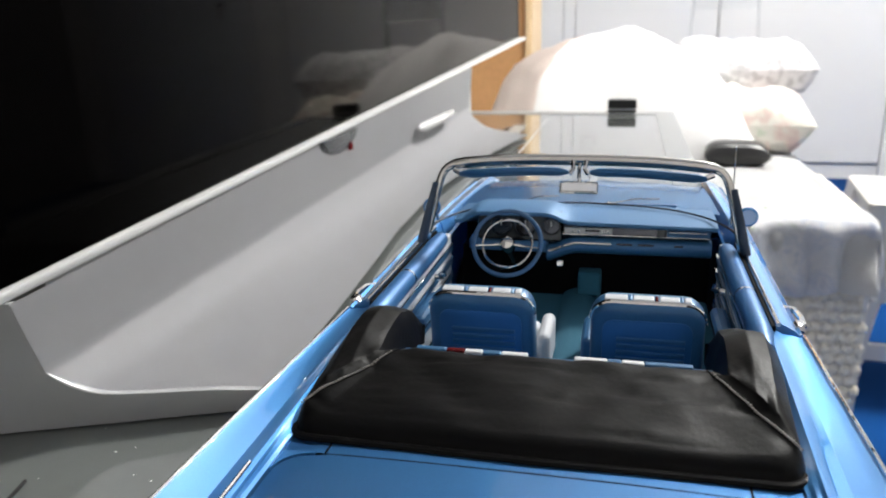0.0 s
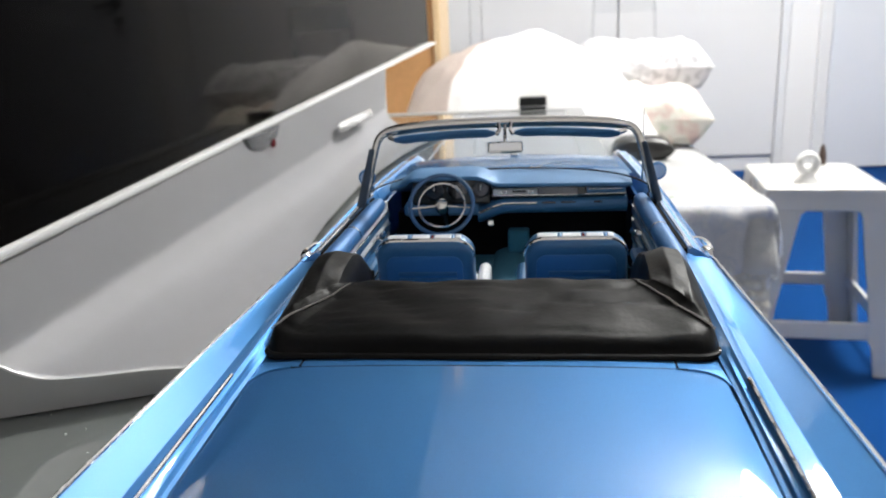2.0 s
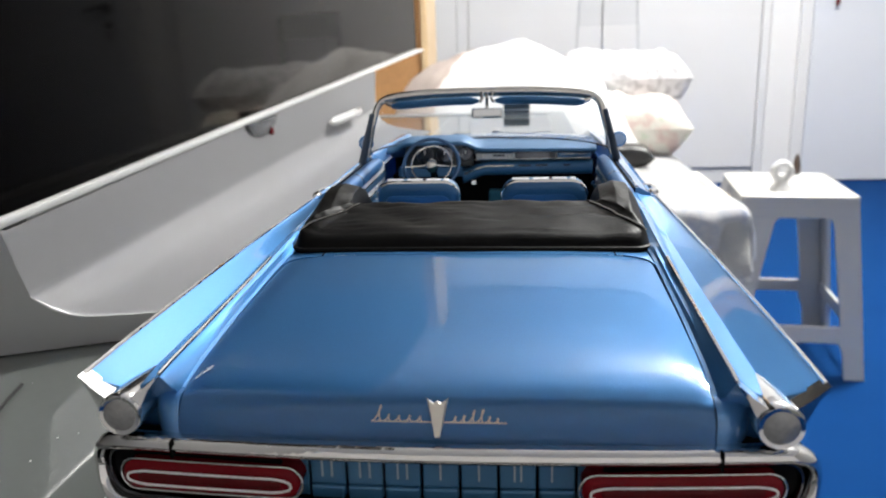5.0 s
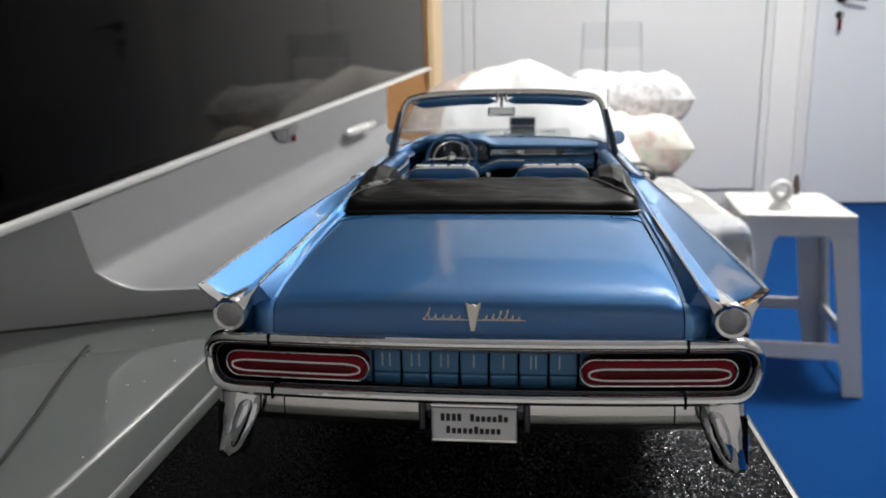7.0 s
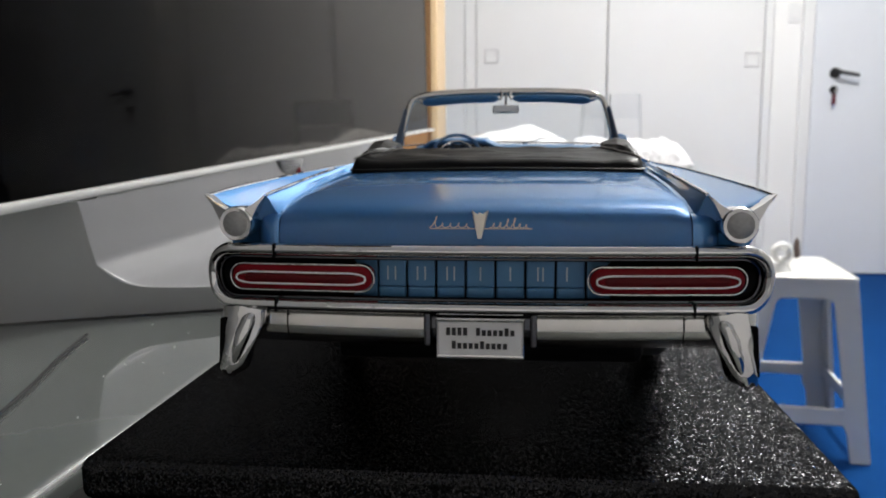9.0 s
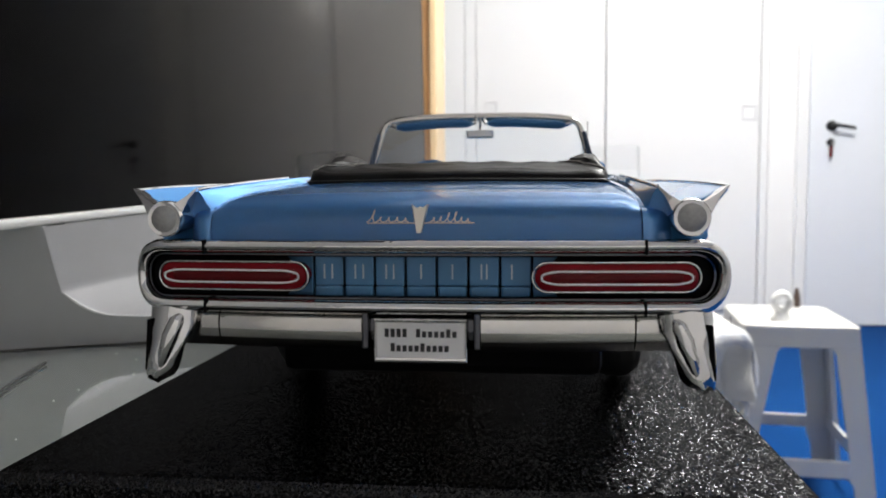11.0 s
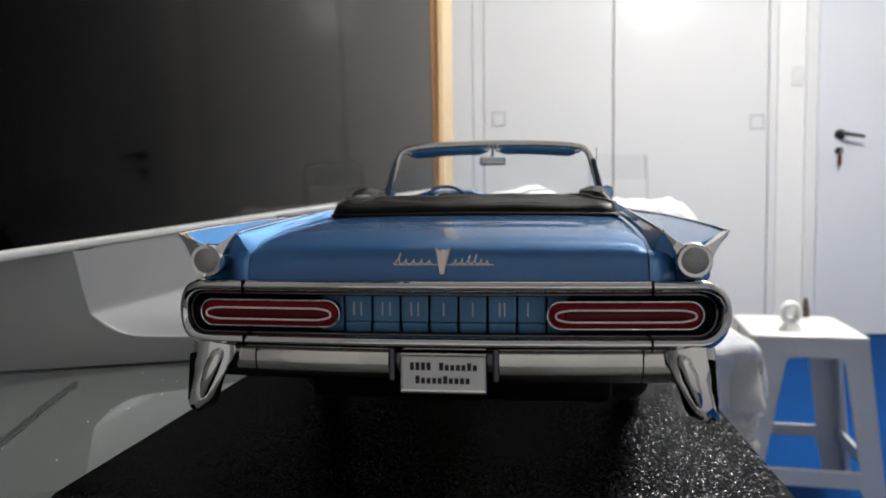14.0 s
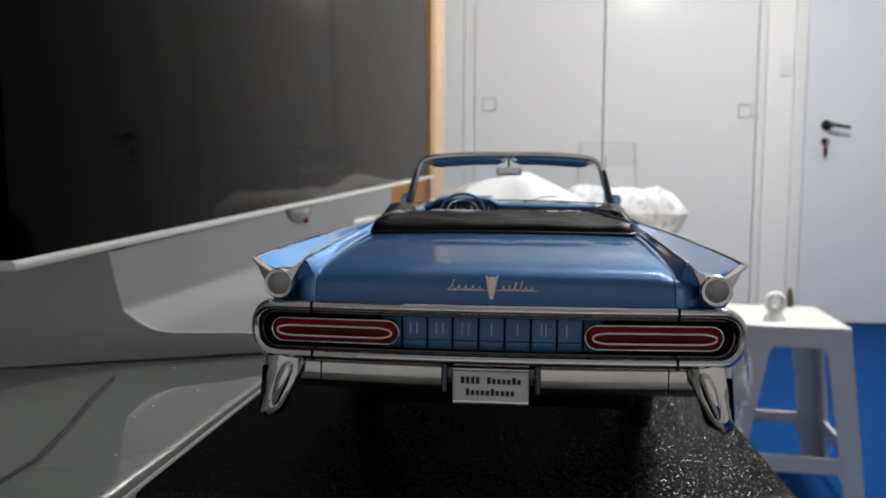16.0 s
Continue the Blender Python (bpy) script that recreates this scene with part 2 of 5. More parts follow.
def printed_material():
    """White cotton with a faint blue-grey print and a few green leaves."""
    m = material("printed_white_cotton", (0.86, 0.865, 0.90), 0.9, grain=0.05, bump=0.25, bump_scale=70)
    nt = m.node_tree
    b = nt.nodes["Principled BSDF"]
    geo = nt.nodes.new("ShaderNodeNewGeometry")
    n = nt.nodes.new("ShaderNodeTexNoise")
    n.inputs["Scale"].default_value, n.inputs["Detail"].default_value, n.inputs["Distortion"].default_value = 17, 5, 0.8
    r = nt.nodes.new("ShaderNodeValToRGB")
    e = r.color_ramp.elements
    e[0].position, e[0].color = 0.30, (0.42, 0.50, 0.36, 1)
    e[1].position, e[1].color = 0.72, (0.58, 0.62, 0.74, 1)
    for at, c in ((0.37, (0.84, 0.85, 0.88, 1)), (0.52, (0.90, 0.90, 0.92, 1)), (0.58, (0.76, 0.79, 0.86, 1)), (0.64, (0.88, 0.88, 0.91, 1))):
        x = e.new(at)
        x.color = c
    nt.links.new(geo.outputs["Position"], n.inputs["Vector"])
    nt.links.new(n.outputs["Fac"], r.inputs[0])
    nt.links.new(r.outputs[0], b.inputs["Base Color"])
    return m


def floral_material():
    m = material("cream_floral_cotton", (0.74, 0.71, 0.64), 0.9, grain=0.06, bump=0.25, bump_scale=60)
    nt = m.node_tree
    b = nt.nodes["Principled BSDF"]
    geo = nt.nodes.new("ShaderNodeNewGeometry")
    n = nt.nodes.new("ShaderNodeTexNoise")
    n.inputs["Scale"].default_value = 20
    n.inputs["Detail"].default_value = 5
    r = nt.nodes.new("ShaderNodeValToRGB")
    e = r.color_ramp.elements
    e[0].position, e[0].color = 0.36, (0.62, 0.47, 0.44, 1)
    e[1].position, e[1].color = 0.52, (0.76, 0.73, 0.66, 1)
    x = e.new(0.46)
    x.color = (0.72, 0.60, 0.54, 1)
    y = e.new(0.66)
    y.color = (0.60, 0.64, 0.52, 1)
    w = e.new(0.60)
    w.color = (0.76, 0.73, 0.66, 1)
    nt.links.new(geo.outputs["Position"], n.inputs["Vector"])
    nt.links.new(n.outputs["Fac"], r.inputs[0])
    nt.links.new(r.outputs[0], b.inputs["Base Color"])
    return m


FLORAL = floral_material()
SHEET_GREY = printed_material()
PILLOW_GREY = marble_material()

# ---------------------------------------------------------------- builders (all lengths in units of U)
BASE = {}
FLAT_FACED = set()


def thing(name, x, y, z, label, category, group="", kind=""):
    ob = new(name)
    ob.location = (x * U, y * U, z * U)
    ob.empty_display_size = 0.01
    BASE[ob.name] = (x, y, z)
    return tagged(ob, label, category, group, kind)


def part(name, bm, mat, parent=None, label="", smooth=True, kind=""):
    base = BASE.get(parent.name, (0, 0, 0)) if parent else (0, 0, 0)
    flat = id(bm) in FLAT_FACED
    FLAT_FACED.discard(id(bm))
    bmesh.ops.recalc_face_normals(bm, faces=bm.faces)
    for v in bm.verts:
        v.co = (v.co - Vector(base)) * U
    me = bpy.data.meshes.new(name)
    bm.to_mesh(me)
    bm.free()
    me.materials.append(mat)
    if smooth:
        me.set_sharp_from_angle(angle=radians(10 if flat else 38))
        me.polygons.foreach_set("use_smooth", [True] * len(me.polygons))
    ob = new(name, me)
    if parent:
        ob.parent = parent
    BASE[ob.name] = base
    if label:
        ob["label"] = label
    if kind:
        ob["kind"] = kind
    return ob


def solo(name, bm, mat, label, category, base, kind="", group="", smooth=True):
    """A thing of one mesh with its origin at base."""
    flat = id(bm) in FLAT_FACED
    FLAT_FACED.discard(id(bm))
    bmesh.ops.recalc_face_normals(bm, faces=bm.faces)
    for v in bm.verts:
        v.co = (v.co - Vector(base)) * U
    me = bpy.data.meshes.new(name)
    bm.to_mesh(me)
    bm.free()
    me.materials.append(mat)
    if smooth:
        me.set_sharp_from_angle(angle=radians(10 if flat else 38))
        me.polygons.foreach_set("use_smooth", [True] * len(me.polygons))
    ob = new(name, me)
    ob.location = tuple(c * U for c in base)
    BASE[ob.name] = base
    return tagged(ob, label, category, group, kind)


def add_box(bm, x0, x1, y0, y1, z0, z1, bevel=0.0, seg=2, m=None):
    r = bmesh.ops.create_cube(bm, size=1)
    vs = r["verts"]
    for v in vs:
        v.co = Vector(((x0 + x1) / 2 + v.co.x * (x1 - x0), (y0 + y1) / 2 + v.co.y * (y1 - y0), (z0 + z1) / 2 + v.co.z * (z1 - z0)))
    es = list({e for v in vs for e in v.link_edges})
    if bevel:
        g = bmesh.ops.bevel(bm, geom=es, offset=bevel, segments=seg, affect="EDGES", profile=0.5)
        vs = list({v for f in g["faces"] for v in f.verts} | {v for v in vs if v.is_valid})
    if m is not None:
        for v in vs:
            v.co = m @ v.co
    return vs


def boxed(*a, **k):
    bm = bmesh.new()
    add_box(bm, *a, **k)
    FLAT_FACED.add(id(bm))
    return bm


def add_loft(bm, rings, closed=True, caps=True):
    """Skin between rings of the same number of points. closed: each ring is a loop."""
    grid = [[bm.verts.new(p) for p in ring] for ring in rings]
    n = len(grid[0])
    for a, b in zip(grid, grid[1:]):
        for i in range(n if closed else n - 1):
            j = (i + 1) % n
            try:
                bm.faces.new((a[i], a[j], b[j], b[i]))
            except ValueError:
                pass
    if caps and closed:
        for ring in (grid[0], grid[-1]):
            try:
                bm.faces.new(ring)
            except ValueError:
                pass
    return grid


def lofted(rings, closed=True, caps=True):
    bm = bmesh.new()
    add_loft(bm, rings, closed, caps)
    return bm


def add_tube(bm, path, r, seg=10, closed=False, flat=(1.0, 1.0), up=(0, 0, 1)):
    """A round or flattened bar along a path; r may be a list."""
    pts = [Vector(p) for p in path]
    rings = []
    n = len(pts)
    for i, p in enumerate(pts):
        a = pts[(i - 1) % n] if closed or i else p
        b = pts[(i + 1) % n] if closed or i < n - 1 else p
        d = (b - a).normalized()
        s = d.cross(Vector(up))
        if s.length < 1e-4:
            s = d.cross(Vector((1, 0, 0)))
        s.normalize()
        t = s.cross(d)
        rr = r[i] if isinstance(r, (list, tuple)) else r
        rings.append([p + s * (math.cos(q) * rr * flat[0]) + t * (math.sin(q) * rr * flat[1]) for q in (2 * math.pi * k / seg for k in range(seg))])
    if closed:
        rings.append(rings[0])
        grid = [[bm.verts.new(p) for p in ring] for ring in rings[:-1]]
        for i in range(n):
            a, b = grid[i], grid[(i + 1) % n]
            for k in range(seg):
                bm.faces.new((a[k], a[(k + 1) % seg], b[(k + 1) % seg], b[k]))
    else:
        add_loft(bm, rings)


def tubed(path, r, **k):
    bm = bmesh.new()
    add_tube(bm, path, r, **k)
    return bm


def stadium(x0, x1, zc, h, n=9, point=0.0):
    """Outline in x and z of a bar with round ends (or pointed ones)."""
    out = []
    for k in range(n):
        q = math.pi / 2 - math.pi * k / (n - 1)
        c = math.cos(q)
        out.append((x1 - h + h * (c if not point else c * (1 + point)), zc + h * math.sin(q)))
    for k in range(n):
        q = -math.pi / 2 - math.pi * k / (n - 1)
        c = math.cos(q)
        out.append((x0 + h + h * (c if not point else c * (1 + point)), zc + h * math.sin(q)))
    return out


def lathe(profile, centre, axis="y", seg=24):
    """Turned shape: profile of (radius, along)."""
    bm = bmesh.new()
    cx, cy, cz = centre
    rings = []
    for r, a in profile:
        ring = []
        for k in range(seg):
            q = 2 * math.pi * k / seg
            u, v = r * math.cos(q), r * math.sin(q)
            ring.append((cx + u, cy + a, cz + v) if axis == "y" else (cx + u, cy + v, cz + a) if axis == "z" else (cx + a, cy + u, cz + v))
        rings.append(ring)
    add_loft(bm, rings)
    return bm


def lerp_rows(rows, y):
    """Straight lines between rows of (y, values...)."""
    ys = [r[0] for r in rows]
    return [float(np.interp(y, ys, [r[i] for r in rows])) for i in range(1, len(rows[0]))]

# ---------------------------------------------------------------- the room
FLOOR, CEIL, WALL_Y = -12.4, 33.0, 75.0
LEFT, RIGHT, BACK = -11.5, 46.0, -24.0


def structure(name, bm, mat, label, smooth=False):
    return solo(name, bm, mat, label, name.split("_")[0], (0, 0, 0), kind="structure", smooth=smooth)


structure("floor", boxed(LEFT - 2, RIGHT + 2, BACK - 2, WALL_Y + 2, FLOOR - 1, FLOOR), FLOOR_BLUE, "blue short-pile carpet floor of the bedroom")
structure("ceiling", boxed(LEFT - 2, RIGHT + 2, BACK - 2, WALL_Y + 2, CEIL, CEIL + 1), CEILING_PAINT, "plain white painted ceiling of the bedroom")
structure("wall_west", boxed(LEFT - 2, LEFT, BACK, WALL_Y, FLOOR, CEIL), WALL_DIM, "unseen wall behind the television, greyed to hold down bounce light")
structure("wall_east", boxed(RIGHT, RIGHT + 2, BACK, WALL_Y, FLOOR, CEIL), WALL_DIM, "unseen side wall, greyed to hold down bounce light")
structure("wall_south", boxed(LEFT - 2, RIGHT + 2, BACK - 2, BACK, FLOOR, CEIL), WALL_BOUNCE, "unseen pale end wall, toned to bounce fill light")
structure("wall_north", boxed(LEFT - 2, RIGHT + 2, WALL_Y + 1.2, WALL_Y + 3.2, FLOOR, CEIL), WALL_WHITE, "white painted wall behind wardrobe and door")

# built-in wardrobe with two flat doors
wardrobe = thing("wardrobe", 8.6, WALL_Y, FLOOR, "built-in white wardrobe with two flat closed doors", "wardrobe")
part("side_panel", boxed(-8.3, -6.0, WALL_Y - 0.1, WALL_Y + 1.2, FLOOR, CEIL, bevel=0.1), DOOR_WHITE, wardrobe)
part("side_panel", boxed(-5.96, -4.92, WALL_Y + 0.12, WALL_Y + 1.2, FLOOR, CEIL, bevel=0.06), DOOR_WHITE, wardrobe)
part("side_panel", boxed(22.23, 23.0, WALL_Y - 0.1, WALL_Y + 1.2, FLOOR, CEIL, bevel=0.08), DOOR_WHITE, wardrobe)
part("plinth", boxed(-4.9, 22.2, WALL_Y + 0.35, WALL_Y + 1.2, FLOOR, FLOOR + 1.4), DOOR_WHITE, wardrobe)
part("backing", boxed(-4.9, 22.2, WALL_Y + 0.95, WALL_Y + 1.19, FLOOR + 1.4, CEIL - 0.02), DOOR_WHITE, wardrobe)
for x0, x1, hx, hz in ((-4.88, 7.66, -3.4, 8.9), (7.76, 22.18, 21.2, 8.1)):
    d = part("door", boxed(x0, x1, WALL_Y, WALL_Y + 0.9, FLOOR + 1.5, CEIL - 0.2, bevel=0.09), DOOR_WHITE, wardrobe)
    bm = bmesh.new()
    add_tube(bm, [(hx + sx * 0.62, WALL_Y - 0.05, hz + sz * 0.62) for sx, sz in ((-1, -1), (1, -1), (1, 1), (-1, 1))], 0.09, seg=8, closed=True, up=(0, 1, 0))
    part("handle", bm, HANDLE_GREY, d, "square flush metal handle")
    part("handle_plate", boxed(hx - 0.5, hx + 0.5, WALL_Y - 0.03, WALL_Y + 0.3, hz - 0.5, hz + 0.5, bevel=0.03), DOOR_WHITE, d)

structure("wall_pier", boxed(23.05, 25.5, WALL_Y, WALL_Y + 1.2, FLOOR, CEIL), WALL_WHITE, "narrow white wall between wardrobe and door")
switch = thing("light_switch", 24.9, WALL_Y, 12.5, "small white square light switch on the wall", "light switch")
part("plate", boxed(24.25, 25.4, WALL_Y - 0.14, WALL_Y, 11.4, 13.2, bevel=0.08), DOOR_WHITE, switch)
part("rocker", boxed(24.5, 25.15, WALL_Y - 0.22, WALL_Y - 0.12, 11.8, 12.8, bevel=0.06), DOOR_WHITE, switch)

structure("trim_door", boxed(25.5, 26.6, WALL_Y - 0.35, WALL_Y + 1.2, FLOOR, 25.6, bevel=0.12), DOOR_WHITE, "white painted door casing", smooth=True)
structure("trim_door_top", boxed(26.6, 43.0, WALL_Y - 0.35, WALL_Y + 1.2, 24.5, 25.6, bevel=0.12), DOOR_WHITE, "white painted door casing above the door", smooth=True)
structure("wall_over_door", boxed(25.5, 43.0, WALL_Y, WALL_Y + 1.2, 25.62, CEIL), WALL_WHITE, "white wall over the door")
structure("wall_beside_door", boxed(43.02, RIGHT, WALL_Y, WALL_Y + 1.2, FLOOR, CEIL), WALL_WHITE, "white wall beside the door")
door = tagged(new("door_1"), "bluish white flat bedroom door, closed", "door", kind="structure")
door.location = (34 * U, WALL_Y * U, FLOOR * U)
BASE[door.name] = (34, WALL_Y, FLOOR)
part("leaf", boxed(26.75, 42.9, WALL_Y + 0.1, WALL_Y + 0.8, FLOOR + 0.15, 24.4, bevel=0.06), DOOR_BLUE, door)
part("door_backing", boxed(26.6, 43.0, WALL_Y + 0.85, WALL_Y + 1.19, FLOOR, 24.5), BLACK_GAP_SHADE, door)
hand_set = part("handle", tubed([(28.75, WALL_Y + 0.1, 6.75), (28.75, WALL_Y - 0.95, 6.75), (28.95, WALL_Y - 1.05, 6.73), (30.5, WALL_Y - 1.05, 6.45)], [0.2, 0.2, 0.19, 0.15], seg=10), BLACK_METAL, door, "black lever handle")
part("rose", lathe([(0.0, -0.12), (0.46, -0.12), (0.5, -0.02), (0.5, 0.1)], (28.75, WALL_Y, 6.75), seg=20), BLACK_METAL, hand_set)
key = part("lock", lathe([(0.0, -0.1), (0.34, -0.1), (0.38, 0.1)], (28.7, WALL_Y, 5.2), seg=16), BLACK_METAL, door)
part("key", boxed(28.6, 28.8, WALL_Y - 0.6, WALL_Y - 0.1, 4.9, 5.3, bevel=0.04), CHROME, key)
part("key_tag", boxed(28.4, 28.75, WALL_Y - 0.5, WALL_Y - 0.36, 3.8, 4.8, bevel=0.06), RED_DARK, key)

# round ceiling lamp that lights the room
lamp = thing("ceiling_lamp", 17, 36, CEIL, "round white ceiling lamp, switched on", "ceiling lamp")
part("housing", lathe([(3.3, 0), (3.4, -0.5), (3.2, -0.9), (3.0, -0.9), (3.0, -0.6), (0, -0.6)], (17, 36, CEIL), axis="z", seg=32), LACQUER, lamp)
GLOW = material("lamp_diffuser", (1.0, 0.98, 0.95), 0.5, emit=9.0)
part("diffuser", lathe([(0, -1.25), (1.6, -1.2), (2.6, -1.05), (2.95, -0.8), (2.95, -0.65), (0, -0.65)], (17, 36, CEIL), axis="z", seg=32), GLOW, lamp)

# tall wooden panel beyond the television
panel = thing("wooden_cupboard", -8, 48, FLOOR, "tall orange-brown wooden cupboard with a pale edge strip", "cupboard")
part("body", boxed(LEFT, -5.98, 47.2, 52, FLOOR, 28, bevel=0.1), WOOD, panel)
part("edge_strip", boxed(-5.96, -5.52, 47.0, 52, FLOOR, 28, bevel=0.08), WOOD_PALE, panel, "pale wood edge strip")


# ---------------------------------------------------------------- bed and bedding
def pillow(cx, cy, cz, a, b, c, power=2.6, wrinkle=0.05, seed=0, turn=0.0, n=44):
    """A stuffed cushion: puffed in the middle, pinched along its seam and at its corners."""
    bm = bmesh.new()
    bmesh.ops.create_grid(bm, x_segments=n, y_segments=n, size=1)
    top = list(bm.verts)
    dup = bmesh.ops.duplicate(bm, geom=list(bm.verts) + list(bm.edges) + list(bm.faces))
    low = [v for v in dup["geom"] if isinstance(v, bmesh.types.BMVert)]
    rot = Matrix.Rotation(radians(turn), 3, "Z")
    for vs, sgn in ((top, 1), (low, -1)):
        for v in vs:
            x, y = v.co.x, v.co.y
            px, py = 1 - abs(x) ** power, 1 - abs(y) ** power
            h = max(px, 0) ** 0.5 * max(py, 0) ** 0.5
            w = noise.noise(Vector((x * 2.3 + seed, y * 2.3, sgn * 0.7))) * 2 + noise.noise(Vector((x * 6 + seed, y * 6, sgn)))
            z = sgn * c * (h + wrinkle * w * min(1, 3 * h))
            pull = 1 - 0.07 * (1 - abs(y) ** 2) * abs(x) ** 3 - 0.02 * w * abs(x)
            pully = 1 - 0.07 * (1 - abs(x) ** 2) * abs(y) ** 3
            p = rot @ Vector((x * a * pull, y * b * pully, 0))
            v.co = Vector((cx + p.x, cy + p.y, cz + z))
    bmesh.ops.remove_doubles(bm, verts=bm.verts, dist=1e-4)
    return bm


bed = thing("bed", 0, 36, FLOOR, "low bed with a white mattress under loose sheets", "bed")
part("mattress", boxed(-11, 7.4, 26.2, 46.5, -7.6, -4.42, bevel=0.6, seg=4), SHEET, bed)
part("base", boxed(-10.8, 7.2, 26.6, 46.3, FLOOR + 0.4, -7.6, bevel=0.2), LACQUER, bed)
for lx, ly in ((-10, 27.5), (6.4, 27.5), (-10, 45.3), (6.4, 45.3)):
    part("leg", boxed(lx - 0.4, lx + 0.4, ly - 0.4, ly + 0.4, FLOOR, FLOOR + 0.5, bevel=0.05), BLACK_PLASTIC, bed)


def rounded_fall(d, r=0.4):
    """How far a cloth of length d past an edge reaches out and drops."""
    q = d / r
    return (r * math.sin(q), r * (1 - math.cos(q))) if q < math.pi / 2 else (r, r + d - r * math.pi / 2)


def drape(x0, x1, y0, y1, top, low, seed, ripple=0.18, nx=90, right_low=None):
    """A cloth over the bed that hangs over its near edge (y0) and its right edge (x1), in folds."""
    bm = bmesh.new()
    fall = top - low
    fall_r = top - (right_low if right_low is not None else low)
    ny = 70
    W, L = (x1 - x0) + fall_r, (y1 - y0) + fall
    grid = []
    for j in range(ny + 1):
        row = []
        for i in range(nx + 1):
            s, t = x0 + W * i / nx, y0 - fall + L * j / ny
            dx, dy = max(0, s - x1), max(0, y0 - t)
            f1 = noise.noise(Vector((s * 0.55 + seed, dy * 0.12, dx * 0.12))) + 0.5 * noise.noise(Vector((s * 1.4 + seed, t * 0.5, 3)))
            f2 = noise.noise(Vector((t * 0.7 + seed, dx * 0.12, 7.0)))
            hem = 1 + 0.13 * noise.noise(Vector((s * 0.8 + seed, t * 0.8, 9)))
            ox, zx = rounded_fall(dx * hem)
            oy, zy = rounded_fall(dy * hem)
            x = min(s, x1) + ox + (0.10 * dx + ripple * f2 * min(dx, 1.6) * 1.8 if dx else 0) - 0.22 * min(dx, dy)
            y = max(t, y0) - oy - (0.06 * dy + ripple * f1 * min(dy, 1.8) * 2.0 if dy else 0) + 0.12 * min(dx, dy)
            z = top - max(zx, zy) - 0.22 * min(zx, zy)
            z += 0.16 * noise.noise(Vector((s * 0.5 + seed, t * 0.5, 1))) * (1 if not (dx or dy) else 0.4)
            row.append(bm.verts.new((x, y, z)))
        grid.append(row)
    for a, b in zip(grid, grid[1:]):
        for i in range(nx):
            bm.faces.new((a[i], a[i + 1], b[i + 1], b[i]))
    bmesh.ops.solidify(bm, geom=list(bm.faces), thickness=0.06)
    return bm


knit = bmesh.new()
random.seed(4)
for iz in range(13):
    for ix in range(30):
        x = -2 + ix * 0.34 + (0.17 if iz % 2 else 0)
        z = -6.0 - iz * 0.38
        r = bmesh.ops.create_icosphere(knit, subdivisions=2, radius=0.22)
        for v in r["verts"]:
            v.co = Vector((v.co.x * 0.9 + x + random.uniform(-.04, .04), v.co.y * 0.6 + 25.72 - 0.01 * iz, v.co.z * 0.95 + z + random.uniform(-.04, .04)))
add_box(knit, -6.3, 8.2, 25.72, 25.85, -11.0, -4.3, bevel=0.05)
add_box(knit, -6.3, 8.2, 25.72, 34, -4.42, -4.3, bevel=0.05)
solo("knitted_throw", knit, KNIT, "beige bobbly knitted throw hanging over the bed", "blanket", (1, 26, -4.4))

solo("bed_sheet", drape(2.0, 7.7, 25.5, 44.5, -4.22, -6.6, 1.0, ripple=0.26, right_low=-6.0), SHEET, "white cotton sheet draped over the bed edge", "sheet", (5, 30, -4.3))
solo("printed_cloth", drape(4.2, 7.75, 25.36, 27.2, -4.10, -6.75, 5.0, ripple=0.42, nx=80, right_low=-6.4), SHEET_GREY, "pale grey printed cloth hanging over the bed edge", "cloth", (6, 26, -4.2))


RIDGE_X = (-6.95, -6.5, -5.95, -4.45, -2.5, -0.85, 0.3, 1.0, 2.3, 3.7, 4.75, 5.6, 6.2)
RIDGE_Z = (-4.0, -1.8, -0.45, 0.66, 1.18, 1.36, 1.80, 1.62, 0.84, 0.15, -0.85, -2.3, -4.2)


def quilt_point(u, v, lift=0.0):
    """A point of the heaped quilt; u and v run from -1 to 1."""
    x, y = -0.375 + 6.575 * u, 39.9 + 4.6 * v
    h = max(0.0, 1 - min(abs(v), 1) ** 2.2) ** 0.62
    ridge = sum(float(np.interp(x + d, RIDGE_X, RIDGE_Z)) for d in (-0.5, 0.0, 0.5)) / 3
    f = noise.noise(Vector((x * 0.35, y * 0.3, 2))) + 0.5 * noise.noise(Vector((x * 0.9 + 0.6 * y, y * 0.5, 5)))
    f += 0.22 * noise.noise(Vector((x * 2.1 - y, y * 1.2, 8)))
    return (x, y - lift, -4.25 + (ridge + 4.25) * h + 0.32 * f * min(1, h * 2) * min(1, 2 - 2 * abs(u)) + lift)


def quilt_sheet(u0, u1, v0, v1, n, m, lift=0.0, thick=0.0, skew=0.0):
    """A piece of the quilt's surface; skew slants its right edge and lift lays it over the rest."""
    bm = bmesh.new()
    grid = []
    for j in range(m + 1):
        v = v0 + (v1 - v0) * j / m
        edge = u1 + skew * (v - v0) + (0.012 * math.sin(j * 0.5) if skew else 0)
        grid.append([bm.verts.new(quilt_point(u0 + (edge - u0) * i / n, v, lift)) for i in range(n + 1)])
    for a, b in zip(grid, grid[1:]):
        for i in range(n):
            bm.faces.new((a[i], a[i + 1], b[i + 1], b[i]))
    if thick:
        bmesh.ops.solidify(bm, geom=list(bm.faces), thickness=thick)
    return bm


